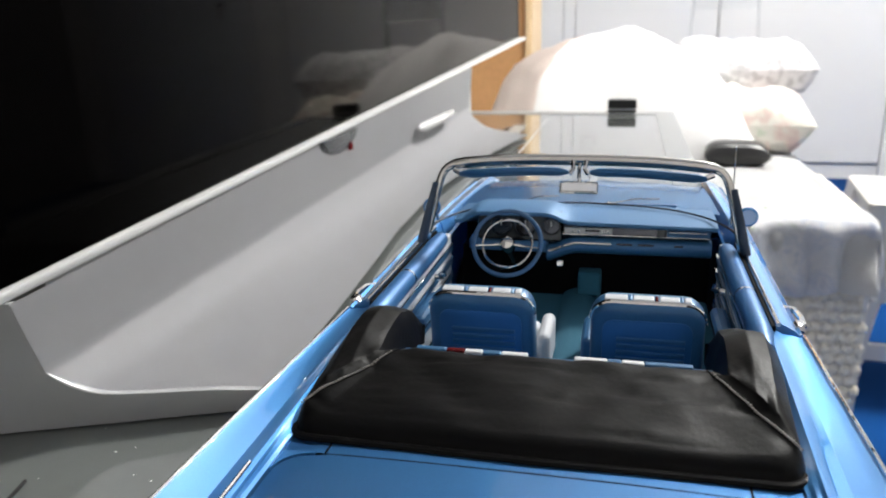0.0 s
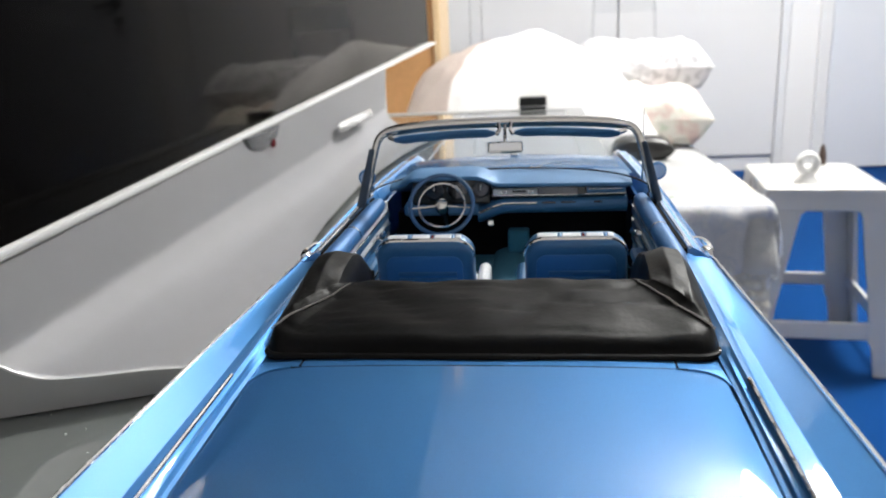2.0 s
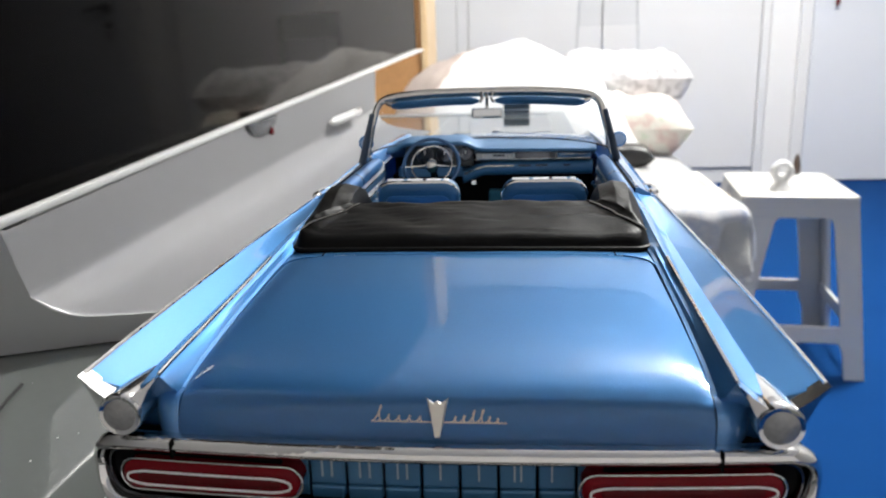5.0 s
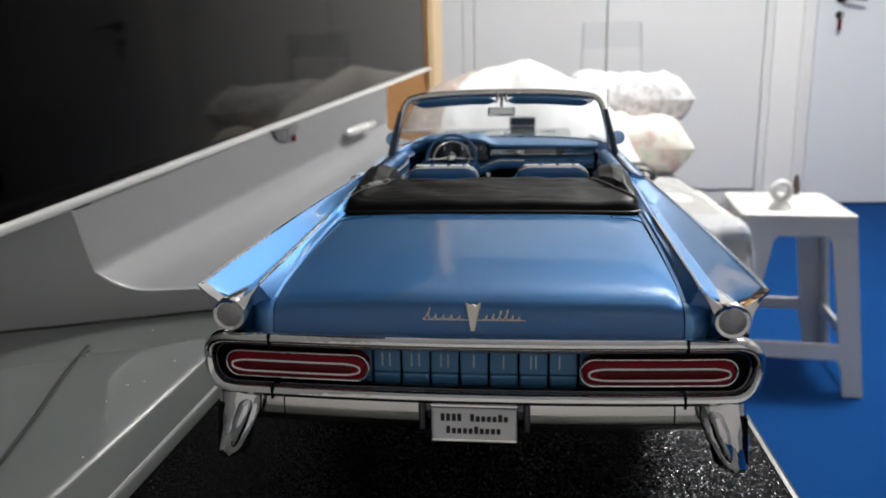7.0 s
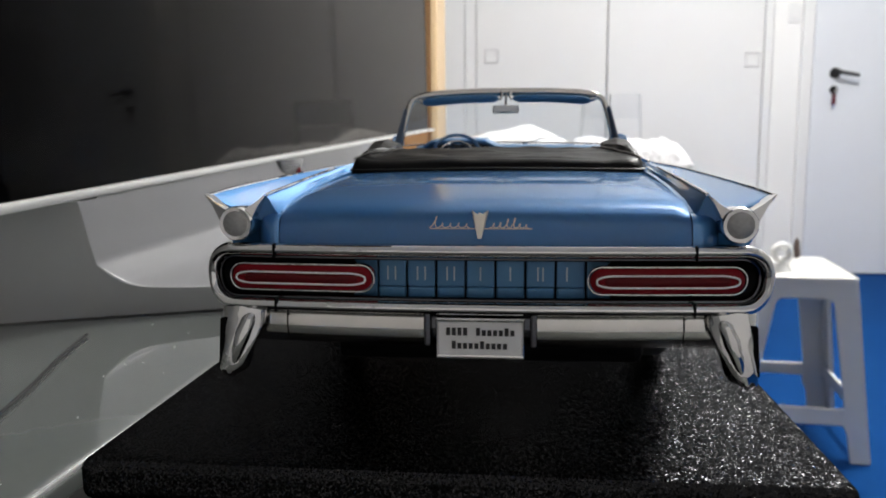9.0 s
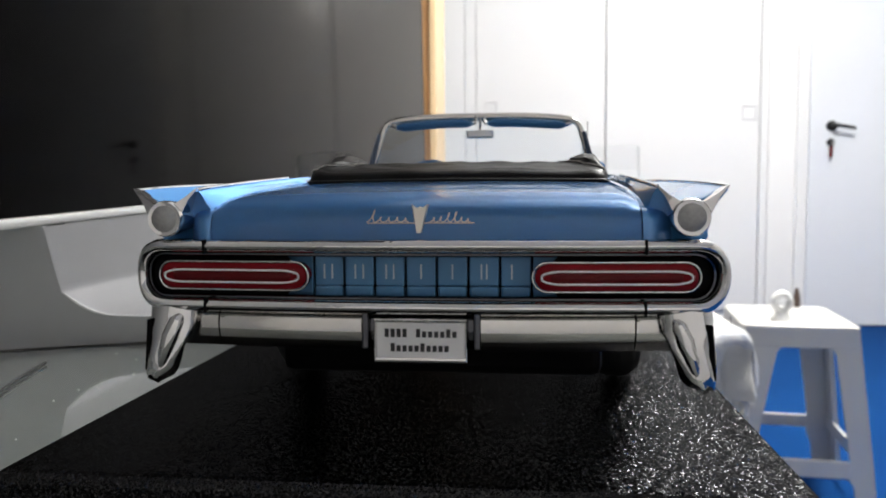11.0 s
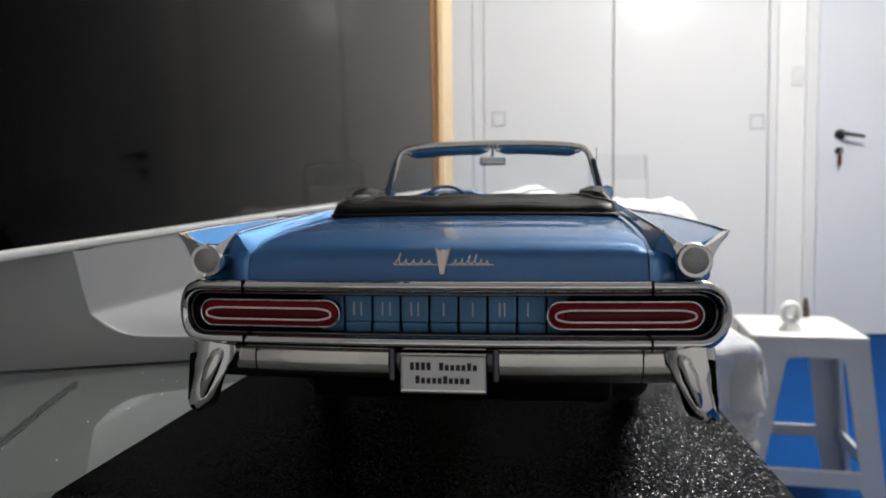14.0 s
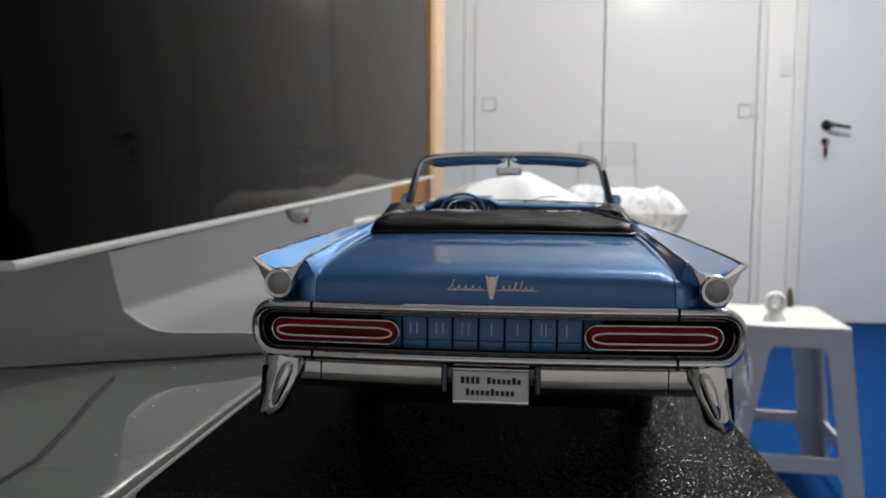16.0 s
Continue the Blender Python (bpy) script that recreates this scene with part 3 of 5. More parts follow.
solo("duvet", quilt_sheet(-1, 1, -1, 1, 90, 60), SHEET, "heaped white cotton duvet on the bed", "duvet", (-1.4, 39.6, -4.3))
solo("folded_blanket", quilt_sheet(-0.975, -0.60, -0.93, 0.30, 34, 50, 0.06, 0.05, skew=0.33), BLANKET_PINK, "pinkish beige blanket laid over the white duvet", "blanket", (-4, 38, -4.3))
solo("grey_pillow", pillow(5.6, 43.5, -0.5, 3.5, 2.6, 1.35, power=6, seed=3, wrinkle=0.16, turn=4), PILLOW_GREY, "grey marbled pillow on top of the stack", "pillow", (6.4, 43.5, -1.8), group="pillows on the bed")
solo("grey_pillow", pillow(5.6, 43.7, -2.35, 3.4, 2.6, 0.85, power=6, seed=8, wrinkle=0.10, turn=-3), PILLOW_GREY, "grey marbled pillow inside the stack", "pillow", (6.6, 43.7, -3.2), group="pillows on the bed")
solo("white_pillow", pillow(5.6, 43.8, -3.7, 3.4, 2.6, 0.75, power=4, seed=11, wrinkle=0.08), SHEET, "white pillow at the bottom of the stack", "pillow", (6.5, 43.8, -4.3), group="pillows on the bed")
solo("floral_cushion", pillow(5.45, 39.6, -2.75, 3.3, 2.1, 1.55, power=3.2, seed=21, wrinkle=0.12, turn=-4), FLORAL, "cream cushion with a faded floral print", "cushion", (6.2, 39.4, -4.3), group="pillows on the bed")
solo("black_pouch", pillow(4.9, 35.2, -3.68, 1.38, 0.9, 0.58, power=3.6, wrinkle=0.02, seed=2, n=24), BLACK_PLASTIC, "small rounded black pouch on the white sheet", "pouch", (4.9, 35.2, -4.2))

# clear acrylic rack before the wardrobe
rack = thing("acrylic_rack", 8, 66, FLOOR, "clear acrylic rack standing before the white wardrobe", "rack")
part("panel", boxed(4.85, 9.75, 66.0, 66.2, 2.6, 4.7, bevel=0.06), ACRYLIC, rack, "clear acrylic panel")
for x, s in ((4.95, -0.5), (9.65, 0.5)):
    part("leg", tubed([(x, 66.3, 4.6), (x + s * 0.8, 66.6, -4), (x + s * 1.6, 67.0, FLOOR)], 0.11, seg=8), ACRYLIC, rack)
    part("leg", tubed([(x, 66.1, 4.6), (x + s * 0.8, 65.4, -4), (x + s * 1.6, 64.4, FLOOR)], 0.11, seg=8), ACRYLIC, rack)


# ---------------------------------------------------------------- stool
def stool():
    t = thing("stool", 11.6, 32.7, FLOOR, "white moulded plastic stool on the blue carpet", "stool")
    cx, hx, y0, y1, top = 11.6, 2.25, 29.85, 35.55, -4.6
    bm = bmesh.new()
    add_box(bm, cx - hx, cx + hx, y0, y1, top - 0.28, top, bevel=0.22, seg=4)
    part("seat", bm, STOOL_WHITE, t)
    low = 0.85
    # aprons with the arched leg openings, one panel to each side
    for sgn, name in ((-1, "leg"), (1, "leg")):
        for near in (True, False):
            y_t, y_b = (y0 + 0.1, y0 - 0.15) if near else (y1 - 0.1, y1 + 0.5)
            inward = 1 if near else -1
            rings = []
            tall = top - 0.2 - FLOOR
            for q in [0.0, 0.06] + [(0.64 + 0.42 * (1 - math.cos(math.pi / 2 * k / 6))) / tall for k in range(7)] + [0.25, 0.4, 0.6, 0.735, 0.75, 0.80, 0.812, 0.825, 0.85, 0.9, 1.0]:
                z = top - 0.2 - q * tall
                d = q * tall
                gusset = 0.42 if d < 0.64 else 0.42 * (1 - math.sqrt(max(0, 1 - (1 - (d - 0.64) / 0.42) ** 2))) if d < 1.06 else 0.0
                gusset += float(np.interp(q, (0.71, 0.735, 0.75, 0.80, 0.812, 0.825, 0.85), (0, 0.03, 0.12, 0.12, 0.10, 0.04, 0)))
                x_o = cx + sgn * (hx - 0.03 + low * q)
                y_o = y_t + (y_b - y_t) * q
                w = (1.50 - 0.55 * q if sgn < 0 else (0.98 if near else 1.25) - 0.22 * q) + gusset
                th = 0.20
                pts = [(x_o, y_o), (x_o - sgn * w, y_o), (x_o - sgn * w, y_o + inward * th), (x_o - sgn * th, y_o + inward * th), (x_o - sgn * th, y_o + inward * w), (x_o, y_o + inward * w)]
                rings.append([(px, py, z) for px, py in pts])
            part(name, lofted(rings), STOOL_WHITE, t)
    for near in (True, False):
        y = y0 + 0.06 if near else y1 - 0.26
        part("apron", boxed(cx - hx + 0.06, cx + hx - 0.06, y, y + 0.2, top - 0.95, top - 0.12, bevel=0.06), STOOL_WHITE, t)
    for sgn in (-1, 1):
        x = cx + sgn * (hx - 0.16)
        part("apron", boxed(x - 0.1, x + 0.1, y0 + 0.2, y1 - 0.2, top - 0.95, top - 0.12, bevel=0.06), STOOL_WHITE, t)
    q = (top - 0.2 + 10.5) / (top - 0.2 - FLOOR)
    xo = hx + low * q - 0.30
    part("stretcher", boxed(cx - xo, cx + xo, y0 - 0.06, y0 + 0.12, -10.86, -10.12, bevel=0.06), STOOL_WHITE, t)
    part("stretcher", boxed(cx - xo, cx + xo, y1 + 0.22, y1 + 0.38, -10.5, -9.9, bevel=0.06), STOOL_WHITE, t)
    for sgn in (-1, 1):
        part("stretcher", boxed(cx + sgn * xo - 0.08, cx + sgn * xo + 0.08, y0 + 0.1, y1 + 0.2, -10.5, -9.9, bevel=0.05), STOOL_WHITE, t)
    t.rotation_euler = (0, 0, radians(-6))      # it stands slightly askew to the bed
    return t


stool()
holder = thing("napkin_ring", 10.9, 31.1, -4.6, "small white porcelain ring holder on the stool", "ornament")
part("foot", lathe([(0, 0), (0.46, 0.0), (0.44, 0.10), (0.30, 0.26), (0.26, 0.40), (0, 0.40)], (10.9, 31.1, -4.6), axis="z", seg=20), PORCELAIN, holder)
bm = bmesh.new()
add_tube(bm, [(10.9 + 0.33 * math.cos(q), 31.1, -3.84 + 0.36 * math.sin(q)) for q in (2 * math.pi * k / 24 for k in range(24))], 0.15, seg=10, closed=True, up=(0, 1, 0), flat=(1.0, 1.5))
part("ring", bm, PORCELAIN, holder)
# Added peg that stands in for the dark gap at the door's foot.
solo("door_gap_peg", lathe([(0, 0), (0.16, 0), (0.18, 0.3), (0.1, 0.8), (0, 0.95)], (12.75, 34.9, -4.6), axis="z", seg=12), PEG_BROWN, "small dark brown peg on the stool, for the dark gap at the door", "peg", (12.75, 34.9, -4.6))

# ---------------------------------------------------------------- glass table and television
TABLE = -0.25
table = thing("tv_table", -4, 9, FLOOR, "long low cabinet with a grey glass top under the television", "table")
part("top", boxed(-9.5, 1.42, -1.6, 20.95, TABLE - 0.28, TABLE, bevel=0.03), TABLE_GLASS, table, "grey-green glass top with a polished edge")
part("border", boxed(0.94, 1.40, 0.5, 20.93, TABLE - 0.01, TABLE + 0.012, bevel=0.004), TABLE_FROST, table)
part("border", boxed(-9.4, 0.93, 20.25, 20.93, TABLE - 0.01, TABLE + 0.012, bevel=0.004), TABLE_FROST, table)
part("inlay_strip", boxed(-1.776, -1.762, -1.55, 20.1, TABLE - 0.01, TABLE + 0.014, bevel=0.003), SILVER_DARK, table, "thin pale metal inlay line")
part("body", boxed(-9.3, 1.1, -1.2, 20.6, FLOOR + 0.6, TABLE - 0.285, bevel=0.05), LACQUER, table)
part("plinth", boxed(-9.0, 0.8, -0.8, 20.2, FLOOR, FLOOR + 0.6), BLACK_PLASTIC, table)
# Dark cord laid on the glass in place of a cable's reflection.
cable = [(-3.00, 2.42, TABLE + 0.018), (-2.95, 2.2, TABLE + 0.018), (-2.82, 1.75, TABLE + 0.018), (-2.67, 1.3, TABLE + 0.018), (-2.50, 0.7, TABLE + 0.018), (-2.46, 0.0, TABLE + 0.018), (-2.6, -1.2, TABLE + 0.018)]
solo("cable", tubed(cable, 0.011, seg=8), RUBBER, "thin dark cord on the glass top, drawn for a cable's reflection", "cable", (-3.3, 1.5, TABLE))

random.seed(11)
dust = bmesh.new()
for _ in range(26):
    x, y, r = random.uniform(-3.0, -1.6), random.uniform(-0.6, 3.2), random.uniform(0.003, 0.007)
    flake = bmesh.ops.create_icosphere(dust, subdivisions=1, radius=r)
    for v in flake["verts"]:
        v.co = Vector((v.co.x * random.uniform(0.8, 1.3) + x, v.co.y + y, v.co.z * 0.5 + TABLE + 0.003))
solo("dust_specks", dust, PALE_CHROME, "tiny pale dust specks on the glass top", "dust", (-2.3, 1.0, TABLE), kind="stuff")

box = thing("black_box", 0.07, 20.7, TABLE, "small upright black box at the end of the glass top", "box")
part("case", boxed(-0.30, 0.44, 20.5, 20.85, TABLE + 0.013, TABLE + 0.36, bevel=0.04), BLACK_PLASTIC, box)
part("band", boxed(-0.305, 0.445, 20.495, 20.855, TABLE + 0.08, TABLE + 0.13, bevel=0.01), SILVER_DARK, box)

tv = thing("television", -3.3, 1.55, TABLE, "large black television with silver trim on a curved foot", "television")
TV_Y0, TV_Y1, SLOPE = 1.55, 31.0, 0.022


def tv_x(y):
    return -3.20 - SLOPE * (y - 3)


def tv_bar(y0, y1, x_off0, x_off1, z0, z1, rise=0.026, bevel=0.0):
    """A bar along the slightly turned screen; x offsets are towards the room."""
    vs = bmesh.new()
    add_box(vs, 0, 1, 0, 1, 0, 1)
    for v in vs.verts:
        y = y0 + (y1 - y0) * v.co.y
        v.co = Vector((tv_x(y) + x_off0 + (x_off1 - x_off0) * v.co.x, y, z0 + (z1 - z0) * v.co.z + rise * (y - 1.5)))
    if bevel:
        bmesh.ops.bevel(vs, geom=list(vs.edges), offset=bevel, segments=2, affect="EDGES", profile=0.5)
    return vs


glass = tv_bar(TV_Y0 + 0.02, TV_Y1 - 0.25, -0.6, -0.10, 0.752, 17.0)
for v in glass.verts:           # the glass leans back a little in its case
    v.co.x -= 0.014 * (v.co.z - 0.73) + 0.009 * (v.co.y - 9)
part("screen", glass, SCREEN, tv, "glossy black screen")
bezel = tv_bar(TV_Y1 - 0.248, TV_Y1, -0.6, -0.09, 0.752, 17.0, bevel=0.02)
for v in bezel.verts:
    v.co.x -= 0.014 * (v.co.z - 0.73) + 0.009 * (v.co.y - 9)
part("bezel", bezel, SCREEN, tv)
part("lower_trim", tv_bar(TV_Y0, TV_Y1, -0.5, 0.0, 0.680, 0.750, bevel=0.02), RIM_WHITE, tv, "pale silver trim under the screen")
part("back_cover", tv_bar(TV_Y0 + 0.3, TV_Y1 - 0.3, -1.6, -0.61, 1.0, 16.6, bevel=0.2), BLACK_PLASTIC, tv)


def chin():
    """Grey lower panel behind the foot."""
    rings = []
    for y in (3.1, 5, 8, 12, 16, 18.4):
        x = tv_x(y) - 0.04
        t = 0.677 + 0.026 * (y - 1.5)
        rings.append([(x, y, t), (x, y, -0.235), (x - 0.4, y, -0.235), (x - 0.4, y, t)])
    return lofted(rings)


part("chin", chin(), SILVER_DARK, tv, smooth=False)


def foot_edge(y):
    return float(np.interp(y, (2.6, 3.4, 5, 7.85, 10, 13, 16), (-1.95, -2.0, -2.12, -2.40, -2.48, -2.30, -1.85)))


def foot_profile(t, y, reach):
    """From under the trim, down the screen's front and out over the table."""
    x0 = tv_x(y) + 0.005
    up = 0.670 + 0.026 * (y - 1.5)
    pts = [(0, up), (0.004, 0.42), (0.008, 0.20), (0.10, 0.09), (0.24, -0.03), (0.45, -0.125), (0.8, -0.172), (1.1, -0.18)]
    high = [(0.012, up), (0.018, 0.42), (0.03, 0.20), (0.11, 0.10), (0.24, 0.01), (0.45, -0.02), (0.8, -0.045), (1.1, -0.09)]
    g = max(0.0, min(1.0, (8 - y) / 5)) ** 1.5
    pts = [(p[0] + (h[0] - p[0]) * g, p[1] + (h[1] - p[1]) * g) for p, h in zip(pts, high)]
    k = t * (len(pts) - 1)
    i = min(int(k), len(pts) - 2)
    f = k - i
    if 2 < i < len(pts) - 2:
        p0, p1, p2, p3 = (Vector(pts[n]) for n in (i - 1, i, i + 1, i + 2))
        c = 0.5 * (2 * p1 + (p2 - p0) * f + (2 * p0 - 5 * p1 + 4 * p2 - p3) * f * f + (3 * p1 - p0 - 3 * p2 + p3) * f ** 3)
        return x0 + c.x * reach / 1.1, c.y
    a, b = pts[i], pts[i + 1]
    px, pz = a[0] + (b[0] - a[0]) * f, a[1] + (b[1] - a[1]) * f
    return x0 + px * reach / 1.1, pz


def foot_sheet(y_of, y_end, lift, thick):
    bm = bmesh.new()
    n, m = 70, 36
    grid = []
    for j in range(n + 1):
        row = []
        for i in range(m + 1):
            t = i / m
            s = j / n
            y_a = y_of(t)
            y = y_a + (y_end(t) - y_a) * s ** 1.6
            x, z = foot_profile(t, y, foot_edge(y) - tv_x(y))
            row.append(bm.verts.new((x + lift * (1 - t), y, z + lift * t)))
        grid.append(row)
    for a, b in zip(grid, grid[1:]):
        for i in range(m):
            bm.faces.new((a[i], a[i + 1], b[i + 1], b[i]))
    bmesh.ops.solidify(bm, geom=list(bm.faces), thickness=thick)
    return bm


def cheek_y(x, z):
    """The undercut grey end face of the foot."""
    return 2.93 + 0.42 * (x + 3.2) - 0.30 * z


def near_inset(t):
    """Near edge of the pale inset, where it meets the end face."""
    x, z = foot_profile(t, 3.0, foot_edge(3.0) - tv_x(3.0))
    return cheek_y(x, z)


foot = part("foot_frame", foot_sheet(lambda t: near_inset(t) + 0.02, lambda t: 16.0 + 2.4 * (1 - t), -0.012, 0.03), SILVER_DARK, tv, "curved grey foot that sweeps out over the table")
part("foot_inset", foot_sheet(lambda t: near_inset(t) + 0.004, lambda t: 15.9 + 2.3 * (1 - t), 0.0, 0.010), SILVER_LIGHT, foot, "pale satin silver inset of the foot")
rim = []
for k in range(45):
    t = k / 44
    x, z = foot_profile(t, 3.0, foot_edge(3.0) - tv_x(3.0))
    rim.append((x, z))
cheek = bmesh.new()
rows = []
for x, z in [(-4.9, 0.70), (-4.2, 0.70), (-3.6, 0.702)] + rim:
    low = TABLE + 0.012
    rows.append([(x, cheek_y(x, z - (z - low) * q), z - (z - low) * q) for q in (0, 0.25, 0.5, 0.75, 1)] + [(x, cheek_y(x, low) + 0.05, low), (x, cheek_y(x, z) + 0.05, z)])
add_loft(cheek, rows)
part("foot_cheek", cheek, SILVER_DARK, foot, "plain grey end face of the foot")
# White tapered crescent: the highlight on the inset's edge, built as a shape.
edge_path = []
for k in range(25):
    t = 0.28 + 0.34 * k / 24
    x, z = foot_profile(t, 3.0, foot_edge(3.0) - tv_x(3.0))
    edge_path.append((x + 0.002, cheek_y(x, z) - 0.002, z + 0.002))
part("foot_edge", tubed(edge_path, [0.002 + 0.010 * math.sin(math.pi * k / 24) for k in range(25)], seg=8), RIM_WHITE, foot, "white crescent for the highlight on the inset's polished edge")
badge = bmesh.new()
ys = 8.5
ring = []
for k in range(13):
    q = math.pi * k / 12
    ring.append((math.cos(q) * 0.72, -math.sin(q) * 0.235))
rings = []
for s, o in ((1.0, 0.0), (0.96, 0.02), (0.8, 0.035), (0.45, 0.045), (0.05, 0.05)):
    rings.append([(tv_x(ys + a * s) + o, ys + a * s, 0.862 + b * s) for a, b in ring])
add_loft(badge, rings)
part("badge", badge, DARK_CHROME, tv, "half-round dark chrome badge under the trim")
# Small red dot low on the badge.
part("badge_dot", lathe([(0, 0.03), (0.05, 0.02), (0.06, -0.03)], (tv_x(8.85) + 0.03, 8.85, 0.665), axis="x", seg=12), RED, tv, "small red dot under the trim")
# White bar shaped as the lamp's glint on the curved foot.
part("foot_glint", tubed([(-3.30, 12.3, 0.42), (-3.26, 12.45, 0.43), (-3.24, 13.5, 0.435), (-3.26, 14.7, 0.43), (-3.30, 14.9, 0.42)], [0.03, 0.085, 0.09, 0.085, 0.03], seg=12), PORCELAIN, tv, "white bar standing in for the lamp's glint on the foot")

# ---------------------------------------------------------------- black display plinth under the car
base = thing("display_plinth", 0, 3, TABLE, "black pebble-grained plastic display plinth on the glass top", "plinth")
part("deck", boxed(-1.475, 1.28, -0.2, 6.6, -0.16, 0.0, bevel=0.04, seg=3), SPECKLE, base)
part("flange", boxed(-1.56, 1.405, -0.28, 6.7, TABLE + 0.014, -0.165, bevel=0.02), BLACK_PLASTIC, base)

# ---------------------------------------------------------------- the model car
car = thing("model_car", 0, 2.8, 0, "metallic blue scale-model convertible with twin tail fins, top folded down", "model car")

# rows along the car: y, gutter z, inner ridge x z, valley x z, outer ridge x z, waist x z
QUARTER = [
    (0.00, 0.850, 0.782, 0.955, 0.884, 0.897, 1.000, 0.958),
    (0.06, 0.892, 0.782, 0.960, 0.884, 0.901, 0.999, 0.962),
    (0.20, 0.922, 0.780, 0.968, 0.883, 0.906, 0.995, 0.968),
    (0.50, 0.952, 0.778, 0.985, 0.880, 0.918, 0.988, 0.976),
    (0.90, 0.978, 0.776, 1.005, 0.876, 0.936, 0.978, 0.985),
    (1.22, 0.992, 0.778, 1.020, 0.872, 0.954, 0.970, 0.990),
    (1.70, 0.975, 0.790, 1.032, 0.868, 0.982, 0.955, 0.995),
    (2.30, 0.960, 0.800, 1.040, 0.866, 1.004, 0.940, 0.998),
]


def side_profile(y, sgn, rows, inner):
    g, rx, rz, vx, vz, ox, oz = lerp_rows(rows, y)
    tuck = float(np.interp(y, (0, 0.3, 1.2, 2.3), (0.955, 0.955, 0.945, 0.935)))
    low = [float(np.interp(y, (0, 0.25, 0.9, 6), v)) for v in ((0.87, 0.965, 1.005, 1.005), (0.80, 0.90, 1.0, 1.01), (0.74, 0.82, 0.96, 0.98), (0.575, 0.50, 0.40, 0.38))]
    pts = [(inner, g - 0.06), (inner, g), (inner + 0.012, g + 0.004), (rx - 0.022, g + 0.010 + 0.25 * (rz - g)), (rx - 0.010, rz - 0.012), (rx, rz), (rx + 0.012, rz - 0.006),
           ((rx + vx) / 2, (rz + vz) / 2 - 0.002), (vx, vz), ((vx + ox) / 2, (vz + oz) / 2 - 0.002),
           (ox - 0.012, oz - 0.006), (ox, oz), (ox + 0.006, oz - 0.012), ((ox + tuck) / 2, oz - 0.055), (tuck, 0.86), (tuck + 0.015, 0.79), (low[0], 0.70), (low[1], 0.56), (low[2], low[3]), (low[2] - 0.06, low[3] - 0.04)]
    # the tail end leans: its foot lies further forward than the fin's tip
    return [(sgn * x, max(y, 0.11 * min(1.0, max(0.0, (0.945 - z) / 0.16))), z) for x, z in pts]


QY = [0.0, 0.03, 0.06, 0.12, 0.20, 0.34, 0.50, 0.70, 0.90, 1.06, 1.22, 1.45, 1.70, 2.0, 2.28]
for sgn in (-1, 1):
    q = part("rear_quarter", lofted([side_profile(y, sgn, QUARTER, 0.737) for y in QY]), PAINT, car, "metallic blue rear quarter with a twin fin")
    # chrome strips on the inner and outer fin edges
    path_in = [(sgn * lerp_rows(QUARTER, y)[1], y, lerp_rows(QUARTER, y)[2] + 0.006) for y in np.linspace(0.0, 1.0, 14)]
    path_out = [(sgn * (lerp_rows(QUARTER, y)[5] + 0.002), y, lerp_rows(QUARTER, y)[6] + 0.001) for y in np.linspace(0.0, 2.28, 20)]
    part("fin_strip", tubed(path_in, 0.0065, seg=8), CHROME, q, "thin chrome strip along the inner fin")
    part("fin_strip", tubed(path_out, 0.0075, seg=8), CHROME, q, "thin chrome strip along the outer fin")

# rounded tail corner between boot lid and lamp pod
for sgn in (-1, 1):
    rings = []
    for x, dy in ((0.7375, 0.0), (0.752, -0.003), (0.770, 0.001), (0.790, 0.012), (0.810, 0.032), (0.830, 0.062), (0.850, 0.105)):
        rings.append([(sgn * x, y + dy, z) for y, z in ((-0.004, 0.770), (-0.010, 0.795), (-0.009, 0.825), (-0.003, 0.852), (0.010, 0.872), (0.034, 0.886), (0.070, 0.893), (0.115, 0.893), (0.115, 0.770))])
    part("tail_corner", lofted(rings), PAINT, car, "rounded metallic blue tail corner")

